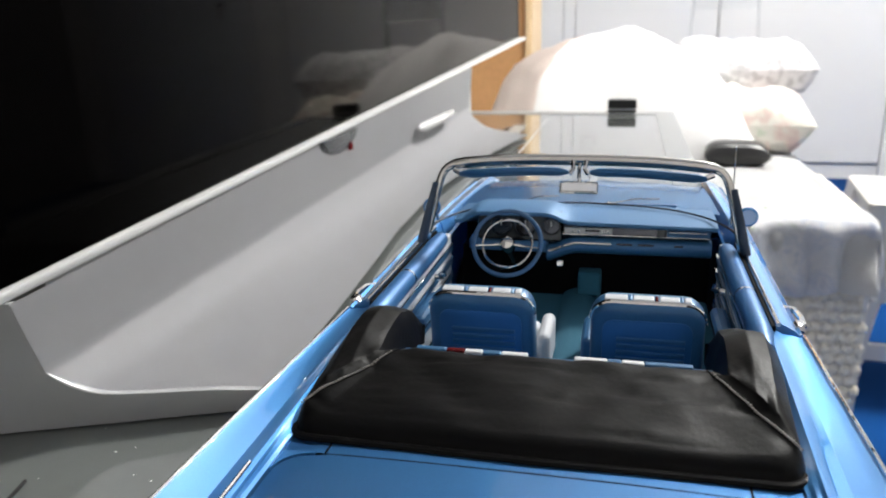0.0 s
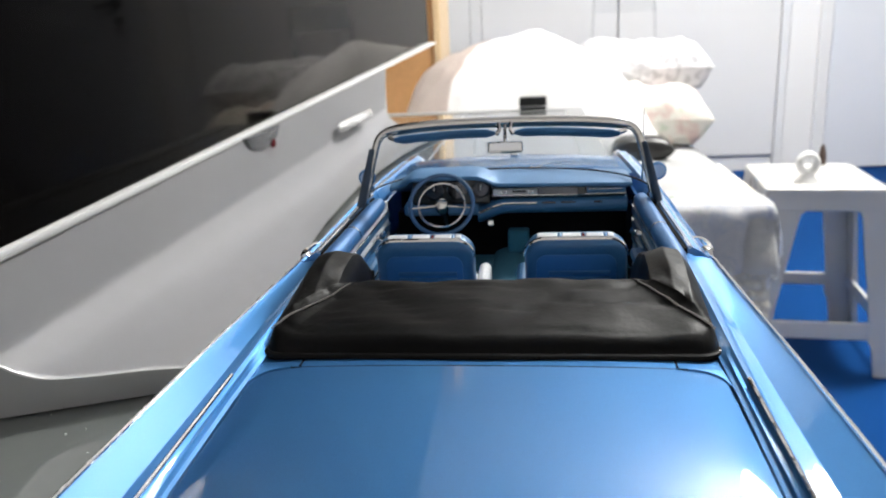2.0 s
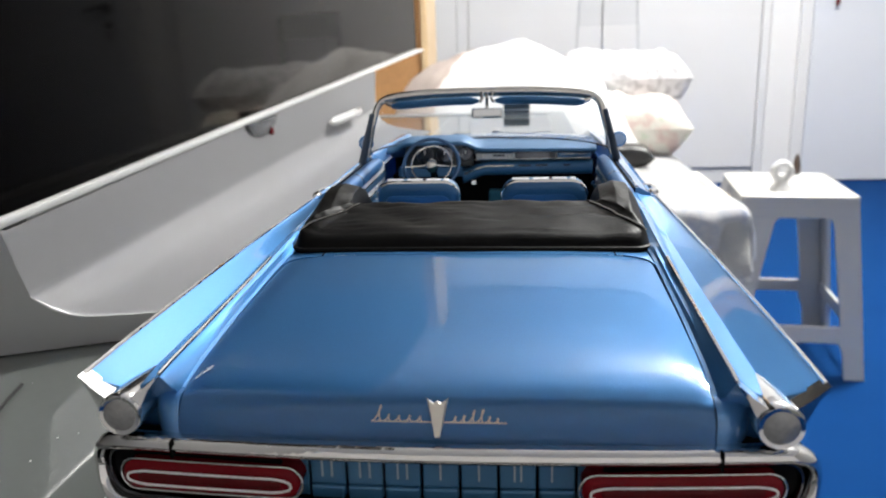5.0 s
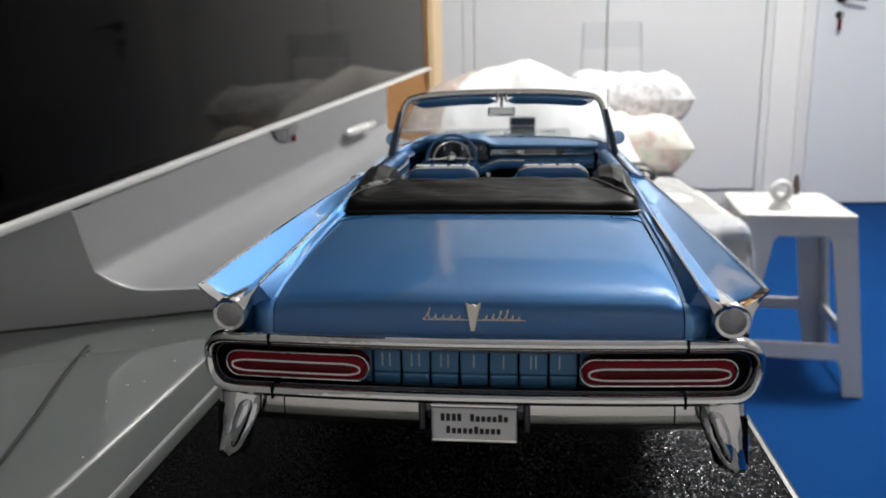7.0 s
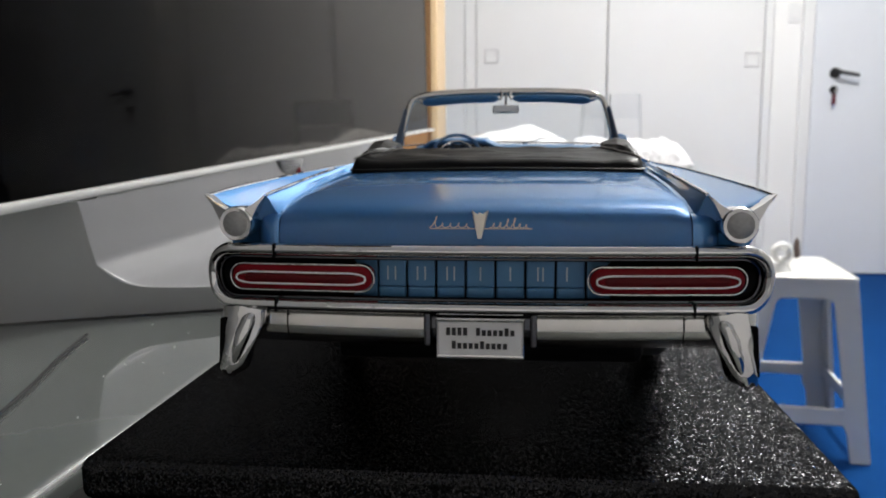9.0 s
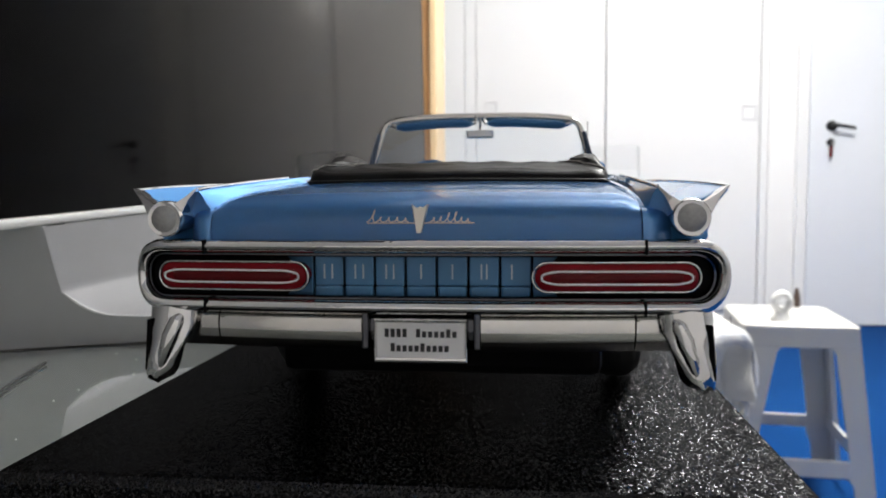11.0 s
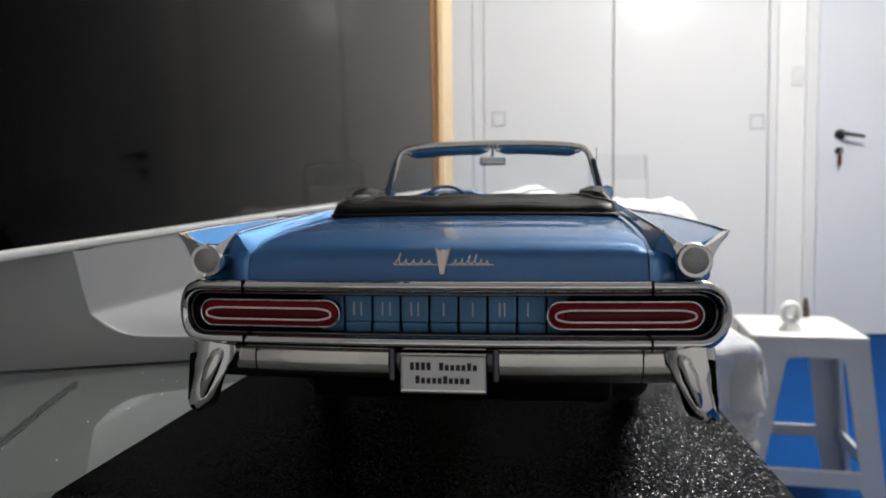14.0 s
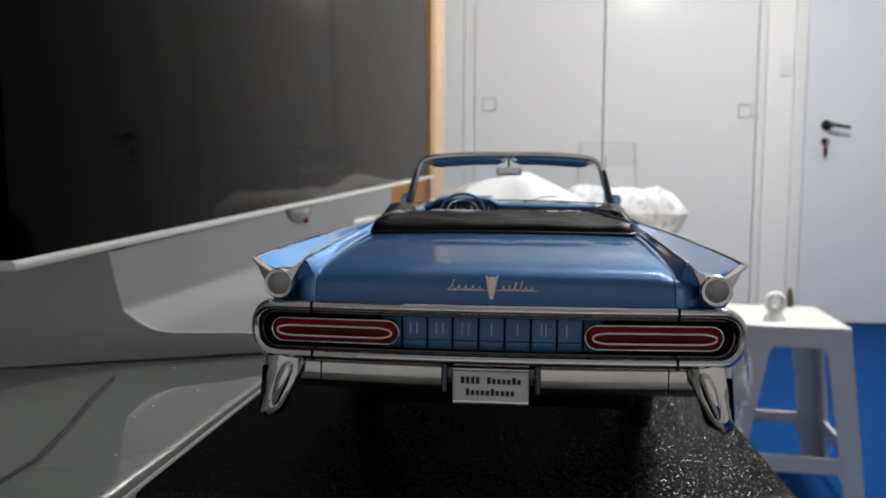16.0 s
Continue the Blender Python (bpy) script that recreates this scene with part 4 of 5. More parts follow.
# door and front fender on each side
FRONT = [
    (2.30, 0.960, 0.845, 1.046, 0.875, 1.030, 0.940, 0.998),
    (3.20, 0.960, 0.850, 1.050, 0.880, 1.034, 0.945, 1.000),
    (3.60, 0.960, 0.845, 1.055, 0.882, 1.036, 0.948, 1.000),
    (4.40, 0.960, 0.830, 1.045, 0.884, 1.025, 0.950, 0.992),
    (5.30, 0.930, 0.820, 1.010, 0.884, 0.995, 0.940, 0.965),
    (5.56, 0.880, 0.800, 0.930, 0.860, 0.920, 0.900, 0.900),
]
for sgn in (-1, 1):
    d = part("door", lofted([side_profile(y, sgn, FRONT, 0.800) for y in np.linspace(2.30, 3.62, 9)]), PAINT, car, "metallic blue closed door")
    part("fender", lofted([side_profile(y, sgn, FRONT, 0.790) for y in (3.635, 3.9, 4.2, 4.6, 5.0, 5.3, 5.46, 5.56)]), PAINT, car)
    # window slot with its chrome strip, and the padded roll inside
    part("window_strip", tubed([(sgn * 0.838, y, 1.052) for y in np.linspace(2.25, 3.5, 8)], 0.0085, seg=8), CHROME, d, "chrome window strip")
    part("window_slot", boxed(min(sgn * 0.815, sgn * 0.829), max(sgn * 0.815, sgn * 0.829), 2.25, 3.45, 1.02, 1.047), BLACK_GAP_SHADE, d)
    part("padded_roll", tubed([(sgn * 0.768, y, 1.026) for y in np.linspace(2.05, 3.35, 10)], [0.03] + [0.047] * 8 + [0.04], seg=14), PAINT_IN, d, "padded blue roll along the door top")
    part("roll_ring", tubed([(sgn * 0.768, 2.62, 1.026), (sgn * 0.768, 2.635, 1.026)], 0.0495, seg=14), CHROME, d)
    # inner door panel with pale and blue bands
    part("door_card", boxed(min(sgn * 0.745, sgn * 0.785), max(sgn * 0.745, sgn * 0.785), 2.05, 3.5, 0.55, 1.02, bevel=0.01), WHITE_VINYL, d, "white vinyl door card")
    for z in (0.94, 0.86, 0.77, 0.68):
        part("door_stripe", boxed(min(sgn * 0.736, sgn * 0.748), max(sgn * 0.736, sgn * 0.748), 2.05, 3.5, z - 0.022, z + 0.022, bevel=0.005), VINYL, d)
        part("door_trim", tubed([(sgn * 0.735, 2.06, z + 0.024), (sgn * 0.735, 3.48, z + 0.024)], 0.005, seg=6), CHROME, d)
    part("armrest", boxed(min(sgn * 0.66, sgn * 0.738), max(sgn * 0.66, sgn * 0.738), 2.55, 2.95, 0.80, 0.86, bevel=0.025), VINYL, d)
    part("window_winder", tubed([(sgn * 0.735, 3.05, 0.90), (sgn * 0.70, 3.05, 0.90), (sgn * 0.69, 3.0, 0.93), (sgn * 0.665, 3.0, 0.94)], 0.016, seg=8), CHROME, d, "chrome window winder")
    # outside handle: a chrome loop with a push button
    bm = bmesh.new()
    add_tube(bm, [(sgn * 0.925, 2.40, 0.985), (sgn * 0.965, 2.42, 0.99), (sgn * 0.972, 2.50, 0.99), (sgn * 0.965, 2.60, 0.988), (sgn * 0.925, 2.63, 0.982)], [0.018, 0.016, 0.014, 0.014, 0.018], seg=8)
    part("door_handle", bm, CHROME, d, "chrome door handle")
    part("button", lathe([(0, -0.02), (0.022, -0.018), (0.026, 0.0), (0.026, 0.03)], (sgn * 0.945, 2.395, 0.985), seg=12), CHROME, d)
    # wing mirror
    mirror = part("wing_mirror", lathe([(0, -0.012), (0.045, -0.012), (0.055, -0.004), (0.056, 0.004), (0.045, 0.035), (0.02, 0.055), (0, 0.06)], (sgn * 0.912, 3.72, 1.122), seg=20), PAINT, car, "small round blue wing mirror")
    part("mirror_stalk", tubed([(sgn * 0.878, 3.76, 1.02), (sgn * 0.89, 3.75, 1.06), (sgn * 0.907, 3.74, 1.09)], 0.012, seg=8), CHROME, mirror)
    part("mirror_glass", lathe([(0, -0.0145), (0.044, -0.0145), (0.044, -0.011)], (sgn * 0.912, 3.72, 1.122), seg=20), material("mirror_glass", (0.30, 0.45, 0.72), 0.05, 1.0), mirror)

# deck lid: a crowned panel that turns down to the tail
LID = [(-0.016, 0.774), (-0.018, 0.797), (-0.018, 0.828), (-0.012, 0.858), (0.000, 0.884), (0.025, 0.905), (0.07, 0.922), (0.14, 0.936), (0.26, 0.951), (0.42, 0.964), (0.65, 0.978), (0.88, 0.988), (1.00, 0.992), (1.03, 0.9928), (1.055, 0.9934), (1.08, 0.9938), (1.10, 0.9941), (1.115, 0.9943), (1.125, 0.9944)]
FRONT_Y, CORNER = 1.125, 0.095


def lid_z(x, z, q):
    return z - (0.006 + 0.006 * q) * abs(x / 0.72) ** 2.6


bm = bmesh.new()
nx = 28
grid = []
for j, (y, z) in enumerate(LID):
    q = j / (len(LID) - 1)
    row = []
    for i in range(nx + 1):
        u = -1 + 2 * i / nx
        half = 0.7325 - 0.006 * q
        over = max(0.0, y - (FRONT_Y - CORNER))
        half -= CORNER - math.sqrt(max(0.0, CORNER ** 2 - over ** 2))
        x = math.copysign(abs(u) ** 0.92, u) * half
        yy = y + (0.03 * (1 - abs(u) ** 3) * q if q < 0.5 else 0)
        edge = 0.006 * max(0, (abs(u) - 0.96) / 0.04) ** 2
        row.append(bm.verts.new((x, yy - 0.012 * (1 - u * u) * (1 - q), lid_z(x, z, q) - edge)))
    grid.append(row)
for a, b in zip(grid, grid[1:]):
    for i in range(nx):
        bm.faces.new((a[i], a[i + 1], b[i + 1], b[i]))
bmesh.ops.solidify(bm, geom=list(bm.faces), thickness=0.02)
lid = part("deck_lid", bm, PAINT, car, "long metallic blue boot lid")
# emblem: pale V with a thin script line beside it
bm = bmesh.new()
vz = 0.862
rings = []
for s, o in ((1.0, 0.0), (0.8, -0.012)):
    rings.append([(x * s, -0.018 + o + (z - vz) * 0.35, z) for x, z in ((-0.030, vz + 0.042), (-0.010, vz + 0.030), (0.0, vz + 0.036), (0.010, vz + 0.030), (0.030, vz + 0.042), (0.008, vz - 0.052), (-0.008, vz - 0.052))])
add_loft(bm, rings)
part("emblem", bm, GOLD, lid, "pale gold wedge-shaped emblem")
part("script_bar", tubed([(x, -0.024, 0.8425) for x in np.linspace(-0.178, 0.186, 9)], 0.0020, seg=6, up=(0, 1, 0)), GOLD, lid)
# a running loop on each side of the wedge: one tall stroke, then low ones, with two tall near the end
for x0, x1, strokes in ((-0.180, -0.036, (0.040, 0.017, 0.015, 0.016, 0.014)), (0.034, 0.172, (0.015, 0.018, 0.031, 0.034, 0.015, 0.011))):
    wave = []
    n = len(strokes)
    for k in range(14 * n + 1):
        q = k / 14
        h = strokes[min(int(q), n - 1)] * (0.5 - 0.5 * math.cos(2 * math.pi * q))
        wave.append((x0 + (x1 - x0) * q / n + 0.006 * math.sin(2 * math.pi * q) + 0.30 * h, -0.030 + h * 0.34, 0.846 + h))
    part("script_bar", tubed(wave, 0.0021, seg=6, up=(0, 1, 0)), GOLD, lid)

# panel between lid and folded top, and the body deck under both
bm = bmesh.new()
grid = []
for y in (1.132, 1.16, 1.25, 1.7):
    grid.append([bm.verts.new((x, y, (0.994 if y < 1.5 else 0.96) - 0.013 * abs(x / 0.72) ** 2.6)) for x in np.linspace(-0.735, 0.735, 25)])
for a, b in zip(grid, grid[1:]):
    for i in range(24):
        bm.faces.new((a[i], a[i + 1], b[i + 1], b[i]))
bmesh.ops.solidify(bm, geom=list(bm.faces), thickness=0.02)
deck = part("deck_panel", bm, PAINT, car)
for sgn in (-1, 1):             # panel corners round the lid's front corners
    top, cx, cy = [], 0.7265 - CORNER, FRONT_Y - CORNER
    for k in range(11):
        q = math.pi / 2 * k / 10
        a = (cx + (CORNER + 0.006) * math.cos(q), cy + (CORNER + 0.006) * math.sin(q))
        b = (0.7355, cy + (FRONT_Y + 0.007 - cy) * min(1.0, k / 5)) if k <= 5 else (0.7355 + (cx - 0.7355) * (k - 5) / 5, FRONT_Y + 0.007)
        top.append([(sgn * x, y, lid_z(x, 0.9938, 1.0)) for x, y in (a, b)])
    rings = [[p for p in pair] + [(p[0], p[1], p[2] - 0.02) for p in pair[::-1]] for pair in top]
    part("panel_corner", lofted(rings), PAINT, deck)
for sgn in (-1, 1):
    part("panel_seam", boxed(sgn * 0.60 - 0.003, sgn * 0.60 + 0.003, 1.136, 1.19, 0.975, 0.9885), BLACK_GAP_SHADE, deck)
    # Tiny chrome knob that stands in for a glint at the lid's corner.
    part("lid_corner_glint", lathe([(0, -0.01), (0.008, -0.004), (0.008, 0.01)], (sgn * 0.745, 0.02, 0.80), seg=10), CHROME, lid)
# Added black blocks that stand in for shade under the panels.
part("body_shade_block", boxed(-0.735, 0.735, 0.09, 5.4, 0.38, 0.56, bevel=0.05), BLACK_GAP_SHADE, car)
part("boot_shade_block", boxed(-0.72, 0.72, 0.06, 1.4, 0.5, 0.90, bevel=0.03), BLACK_GAP_SHADE, car)


# folded top under its black leatherette cover: a puffed U-shaped roll
def cover():
    bm = bmesh.new()
    half = []
    for k in range(15):                      # wing, from its front tip backwards
        s = k / 14
        y = 2.17 - 0.86 * s
        half.append(((0.812 - 0.050 * s ** 1.2, y), (0.565 - 0.015 * s, y + 0.36 * s ** 2)))
    for k in range(1, 10):                   # round the corner
        q = math.pi / 2 * k / 9
        half.append(((0.762 - 0.085 * (1 - math.cos(q)), 1.31 - 0.105 * math.sin(q)), (0.55 - 0.06 * (q / 1.571), 1.67 + 0.065 * math.sin(q))))
    for k in range(1, 13):                   # towards the middle
        s = k / 12
        half.append(((0.677 * (1 - s), 1.205 - 0.02 * s), (0.49 * (1 - s), 1.735 - 0.01 * s)))
    left = [((-a[0], a[1]), (-b[0], b[1])) for a, b in half]
    spine = left + half[-2::-1]
    n = 40
    grid = []
    for i, (o, inn) in enumerate(spine):
        f = i / (len(spine) - 1)
        row = []
        tip = min(1.0, min(f, 1 - f) * 16)
        wing = max(0, 1 - min(f, 1 - f) / 0.36)
        wing = wing * wing * (3 - 2 * wing)
        for j in range(n + 1):
            w = j / n
            x = o[0] + (inn[0] - o[0]) * w
            y = o[1] + (inn[1] - o[1]) * w
            puff = float(np.interp(w, (0, 0.04, 0.10, 0.2, 0.5, 0.8, 0.9, 0.96, 1), (0, 0.32, 0.50, 0.60, 0.78, 0.97, 1.0, 0.92, 0.6)))
            wide = float(np.interp(w, (0, 0.1, 0.3, 0.55, 0.85, 1), (0, 0.55, 0.95, 1.0, 0.85, 0.3)))
            puff += (wide - puff) * min(1, wing * 1.3)
            h = (0.117 + 0.046 * min(1, wing * 1.3)) * (0.25 + 0.75 * tip ** 0.5)
            crease = 0.010 * noise.noise(Vector((x * 4, y * 6, 1.5))) + 0.006 * noise.noise(Vector((x * 11 + y * 5, y * 9 - x * 4, 4))) - 0.006 * max(0, 1 - abs(noise.noise(Vector((x * 3.2 + y * 4.5, y * 3 - x * 2.2, 8.3)))) * 9)
            z = 0.992 - 0.012 * abs(x) + h * max(puff, 0) + crease * min(1, 5 * w)
            if w > 0.8:
                z -= 0.10 * ((w - 0.8) / 0.2) ** 4
            row.append(bm.verts.new((x, y, z)))
        grid.append(row)
    for a, b in zip(grid, grid[1:]):
        for i in range(n):
            bm.faces.new((a[i], a[i + 1], b[i + 1], b[i]))
    ends = (grid[0], grid[-1])
    for row in ends:
        low = [bm.verts.new((v.co.x, v.co.y + 0.02, 0.98)) for v in row]
        for i in range(n):
            bm.faces.new((row[i], row[i + 1], low[i + 1], low[i]))
    return bm, spine


bm, spine = cover()
cover_tree = BVHTree.FromBMesh(bm)
top_cover = part("folded_top_cover", bm, LEATHER, car, "black leatherette cover over the folded top, creased")
part("cover_welt", tubed([(o[0] * 1.004, o[1] - 0.004, 0.999 - 0.012 * abs(o[0])) for o, _ in spine], 0.013, seg=8), LEATHER, top_cover, "piped edge of the cover")
for sgn in (-1, 1):
    seam = []
    for k in range(29):
        q = k / 28
        x, y = sgn * (0.735 - 0.215 * q), 1.31 + 0.36 * q - 0.035 * math.sin(math.pi * q)
        hit = cover_tree.ray_cast(Vector((x, y, 2.0)), Vector((0, 0, -1)))
        seam.append(hit[0] + Vector((0, 0, 0.001)) if hit[0] else Vector((x, y, 1.06)))
    part("seam", tubed(seam, 0.003, seg=6), LEATHER, top_cover)
    bm = bmesh.new()
    for k in range(34):
        f = k / 34 * 27
        p = seam[int(f)].lerp(seam[int(f) + 1], f - int(f)) + Vector((sgn * 0.007, -0.008, 0.003))
        add_box(bm, p.x - 0.0036, p.x + 0.0036, p.y - 0.0018, p.y + 0.0018, p.z - 0.003, p.z + 0.003)
    part("stitching", bm, THREAD, top_cover, "row of grey stitches", kind="stuff")

# ---- tail: bumper loop, lamps, grille
ZC, HH = 0.664, 0.100


def tail_y(x):
    """The tail bows towards the middle and wraps forward at its ends."""
    return -0.055 + 0.05 * abs(x) ** 2 + 0.075 * max(0, (abs(x) - 0.90) / 0.13) ** 2



def long_loop(x0, x1, zc, h, dy, n=15, m=24, point=0.0):
    """A stadium whose long sides carry extra points, so that it follows the bow of the tail."""
    o = stadium(x0, x1, zc, h, n, point)
    right, left = o[:n], o[n:]
    low = [(right[-1][0] + (left[0][0] - right[-1][0]) * k / m, right[-1][1]) for k in range(1, m)]
    up = [(left[-1][0] + (right[0][0] - left[-1][0]) * k / m, right[0][1]) for k in range(1, m)]
    return [(x, tail_y(x) + dy, z) for x, z in right + low + left + up]


bumper = part("rear_bumper", tubed(long_loop(-1.010, 1.010, ZC, HH + 0.002, 0.0), 0.023, seg=12, closed=True, up=(0, 1, 0), flat=(1.05, 1.7)), CHROME, car, "chrome loop bumper round the tail")
part("inner_loop", tubed(long_loop(-0.975, 0.975, ZC, HH - 0.026, 0.012), 0.009, seg=10, closed=True, up=(0, 1, 0), flat=(1.0, 1.8)), DARK_CHROME, bumper)
part("loop_lining", tubed(long_loop(-1.01, 1.01, ZC, HH - 0.010, 0.06), 0.022, seg=8, closed=True, up=(0, 1, 0), flat=(0.6, 2.0)), BLACK_GAP_SHADE, bumper)
for sgn in (-1, 1):
    for z in (ZC + HH, ZC - HH):
        part("bumper_joint", boxed(sgn * 0.742 - 0.004, sgn * 0.742 + 0.004, tail_y(0.742) - 0.040, tail_y(0.742), z - 0.024, z + 0.024), BLACK_GAP_SHADE, bumper)
    part("bumper_joint", boxed(sgn * 1.017 - 0.0145, sgn * 1.017 + 0.0145, tail_y(1.03) - 0.036, tail_y(1.03), ZC - 0.004, ZC + 0.004), DARK_CHROME, bumper)


def bowed(bm):
    """Lay a flat tail plate on the bow of the tail."""
    for v in bm.verts:
        v.co.y += tail_y(v.co.x) + 0.055
    return bm


part("tail_panel", bowed(lofted([[(x, y, z) for x, z in ((-0.99, ZC - 0.09), (-0.5, ZC - 0.09), (0, ZC - 0.09), (0.5, ZC - 0.09), (0.99, ZC - 0.09), (0.99, ZC + 0.09), (0.5, ZC + 0.09), (0, ZC + 0.09), (-0.5, ZC + 0.09), (-0.99, ZC + 0.09))] for y in (0.03, 0.06)])), BLACK_GAP_SHADE, car)
GX = 0.1075
LETTER_BARS = ((-0.016, 0.012), (-0.014, 0.014), (-0.013, 0.013), (0.0,), (0.0,), (-0.009, 0.009), (-0.014,))
for k in range(7):
    x0, x1 = (k - 3.5) * GX + 0.0035, (k - 2.5) * GX - 0.0035
    g = part("grille_panel", bowed(boxed(x0, x1, 0.004, 0.035, ZC - 0.038, ZC + 0.084, bevel=0.004)), PAINT_RECESS, car, "blue panel of the tail grille" if k == 0 else "")
    part("grille_foot", bowed(boxed(x0, x1, -0.006, 0.035, ZC - 0.082, ZC - 0.0375, bevel=0.008)), PAINT_RECESS, g)
    for dx in LETTER_BARS[k]:
        cx = (x0 + x1) / 2 + dx
        part("chrome_bar", bowed(boxed(cx - 0.0026, cx + 0.0026, 0.0005, 0.006, ZC - 0.014, ZC + 0.036)), LETTER, g)
part("grille_end", bowed(boxed(-0.50, -0.3795, 0.004, 0.035, ZC - 0.082, ZC + 0.084, bevel=0.004)), PAINT_RECESS, car)
part("grille_end", bowed(boxed(0.3795, 0.50, 0.004, 0.035, ZC - 0.082, ZC + 0.084, bevel=0.004)), PAINT_RECESS, car)

for sgn in (-1, 1):
    xa, xb = sorted((sgn * 0.385, sgn * 0.915))

    def lens(x0, x1, h, y0, y1, inset, n=11):
        o = stadium(x0, x1, ZC, h, n)
        r, l = o[:n], o[n:]
        m = 16
        full = r + [(r[-1][0] + (l[0][0] - r[-1][0]) * k / m, r[-1][1]) for k in range(1, m)] + l + [(l[-1][0] + (r[0][0] - l[-1][0]) * k / m, r[0][1]) for k in range(1, m)]
        rings = []
        for s, y in ((h - inset * 2.2, y0 - inset * 0.6), (h - inset, y0), (h, y0 + inset), (h, y1)):
            o2 = stadium(x0 + h - s, x1 - h + s, ZC, s, n)
            r, l = o2[:n], o2[n:]
            f2 = r + [(r[-1][0] + (l[0][0] - r[-1][0]) * k / m, r[-1][1]) for k in range(1, m)] + l + [(l[-1][0] + (r[0][0] - l[-1][0]) * k / m, r[0][1]) for k in range(1, m)]
            rings.append([(x, y + tail_y(x), z) for x, z in f2])
        return lofted(rings)

    tl = part("tail_light", lens(xa, xb, 0.044, -0.018, 0.08, 0.008), RED, car, "long red tail light with round ends")
    part("lamp_ring", tubed(long_loop(xa - 0.008, xb + 0.008, ZC, 0.0485, -0.010, n=11), 0.0034, seg=8, closed=True, up=(0, 1, 0)), CHROME, tl, "chrome ring round the tail light")
    taper = [(0.000, 0.000), (0.001, 0.006), (0.006, 0.011), (0.018, 0.0155), (0.036, 0.019), (0.056, 0.021)]
    hexagon = [(xa + 0.022 + dx, dz) for dx, dz in taper] + [(xa + 0.078 + (xb - xa - 0.156) * k / 12, 0.021) for k in range(1, 12)] + [(xb - 0.022 - dx, dz) for dx, dz in taper[::-1]]
    outline = hexagon + [(x, -z) for x, z in hexagon[-2:0:-1]]
    part("lamp_bar", tubed([(x, tail_y(x) - 0.028, ZC + z) for x, z in outline], 0.0035, seg=8, closed=True, up=(0, 1, 0)), PALE_CHROME, tl, "slim bright loop on the red lens")
    part("lamp_surround", lofted([[(x, y + tail_y(x), z) for x, z in stadium(min(sgn * 0.43, sgn * 0.99), max(sgn * 0.43, sgn * 0.99), ZC, 0.086, 11)] for y in (0.012, 0.03)]), BLACK_GAP_SHADE, tl)
    part("lamp_core", lens(xa + 0.05, xb - 0.05, 0.015, -0.025, 0.0, 0.003), RED_DARK, tl)
    # round lamp in the fin, with its chrome wings
    lx, lz = sgn * 0.884, 0.860
    pod = part("fin_lamp", lathe([(0.048, -0.050), (0.058, -0.052), (0.063, -0.042), (0.063, -0.02), (0.058, 0.06), (0.045, 0.20), (0.02, 0.34)], (lx, -0.005, lz), seg=32), CHROME, car, "round chrome lamp pod in the fin")
    part("lens", lathe([(0.0, -0.060), (0.02, -0.059), (0.038, -0.055), (0.0495, -0.048), (0.0495, -0.02)], (lx, -0.005, lz), seg=32), LENS, pod, "frosted round lamp lens")
    for tx, tz, bx0, bz0, bx1, bz1 in ((sgn * 1.004, 0.966, lx + sgn * 0.036, lz + 0.050, lx + sgn * 0.062, lz + 0.012), (sgn * 0.779, 0.964, lx - sgn * 0.034, lz + 0.051, lx - sgn * 0.059, lz + 0.020)):
        rings = [[(tx, -0.03, tz), (tx, 0.03, tz), (tx, 0.03, tz - 0.006), (tx, -0.028, tz - 0.006)], [((tx + bx0) / 2, -0.040, (tz + bz0) / 2 - 0.004), ((tx + bx0) / 2, 0.02, (tz + bz0) / 2), ((tx + bx1) / 2, 0.02, (tz + bz1) / 2 + 0.006), ((tx + bx1) / 2, -0.036, (tz + bz1) / 2 + 0.006)], [(bx0, -0.050, bz0), (bx0, 0.03, bz0), (bx1, 0.03, bz1), (bx1, -0.046, bz1)]]
        part("lamp_wing", lofted(rings), CHROME, pod, "pointed chrome wing of the lamp")
    # bumper guard: a tapered chrome horn with a slot down its outer side
    rings = []
    for k in range(15):
        s = k / 14
        end = max(0.0, (s - 0.86) / 0.14)
        shrink = math.sqrt(max(0.04, 1 - end ** 2))
        x_in, x_out = 0.785 + 0.090 * s ** 1.2, 0.962 + 0.012 * s
        cx, w = (x_in + x_out) / 2, (x_out - x_in) / 2 * shrink
        cz = 0.570 - 0.283 * s
        dpt = (0.050 - 0.008 * s) * shrink
        cy = 0.0 - 0.040 * math.sin(s * 2.0)
        ring = []
        for i in range(36):
            q = 2 * math.pi * i / 36
            f = 1 + 0.07 * math.cos(4 * q + 1.2) * math.sin(math.pi * s) + 0.05 * math.cos(5 * q + 11 * s) * min(1, 4 * s)
            ring.append((sgn * (cx + f * w * math.cos(q)), cy - f * dpt * math.sin(q) * (1.0 if math.sin(q) > 0 else 0.7), cz - 0.006 * math.cos(q)))
        rings.append(ring)
    gd = part("bumper_guard", lofted(rings), CHROME, car, "tapered chrome bumper guard")
    bullet = [(sgn * 0.835, -0.030, 0.535), (sgn * 0.850, -0.058, 0.505), (sgn * 0.868, -0.072, 0.455), (sgn * 0.888, -0.074, 0.400), (sgn * 0.905, -0.066, 0.345), (sgn * 0.912, -0.052, 0.310)]
    part("guard_rib", tubed(bullet, [0.010, 0.026, 0.029, 0.023, 0.016, 0.006], seg=14), CHROME, gd, "bullet-shaped chrome rib")
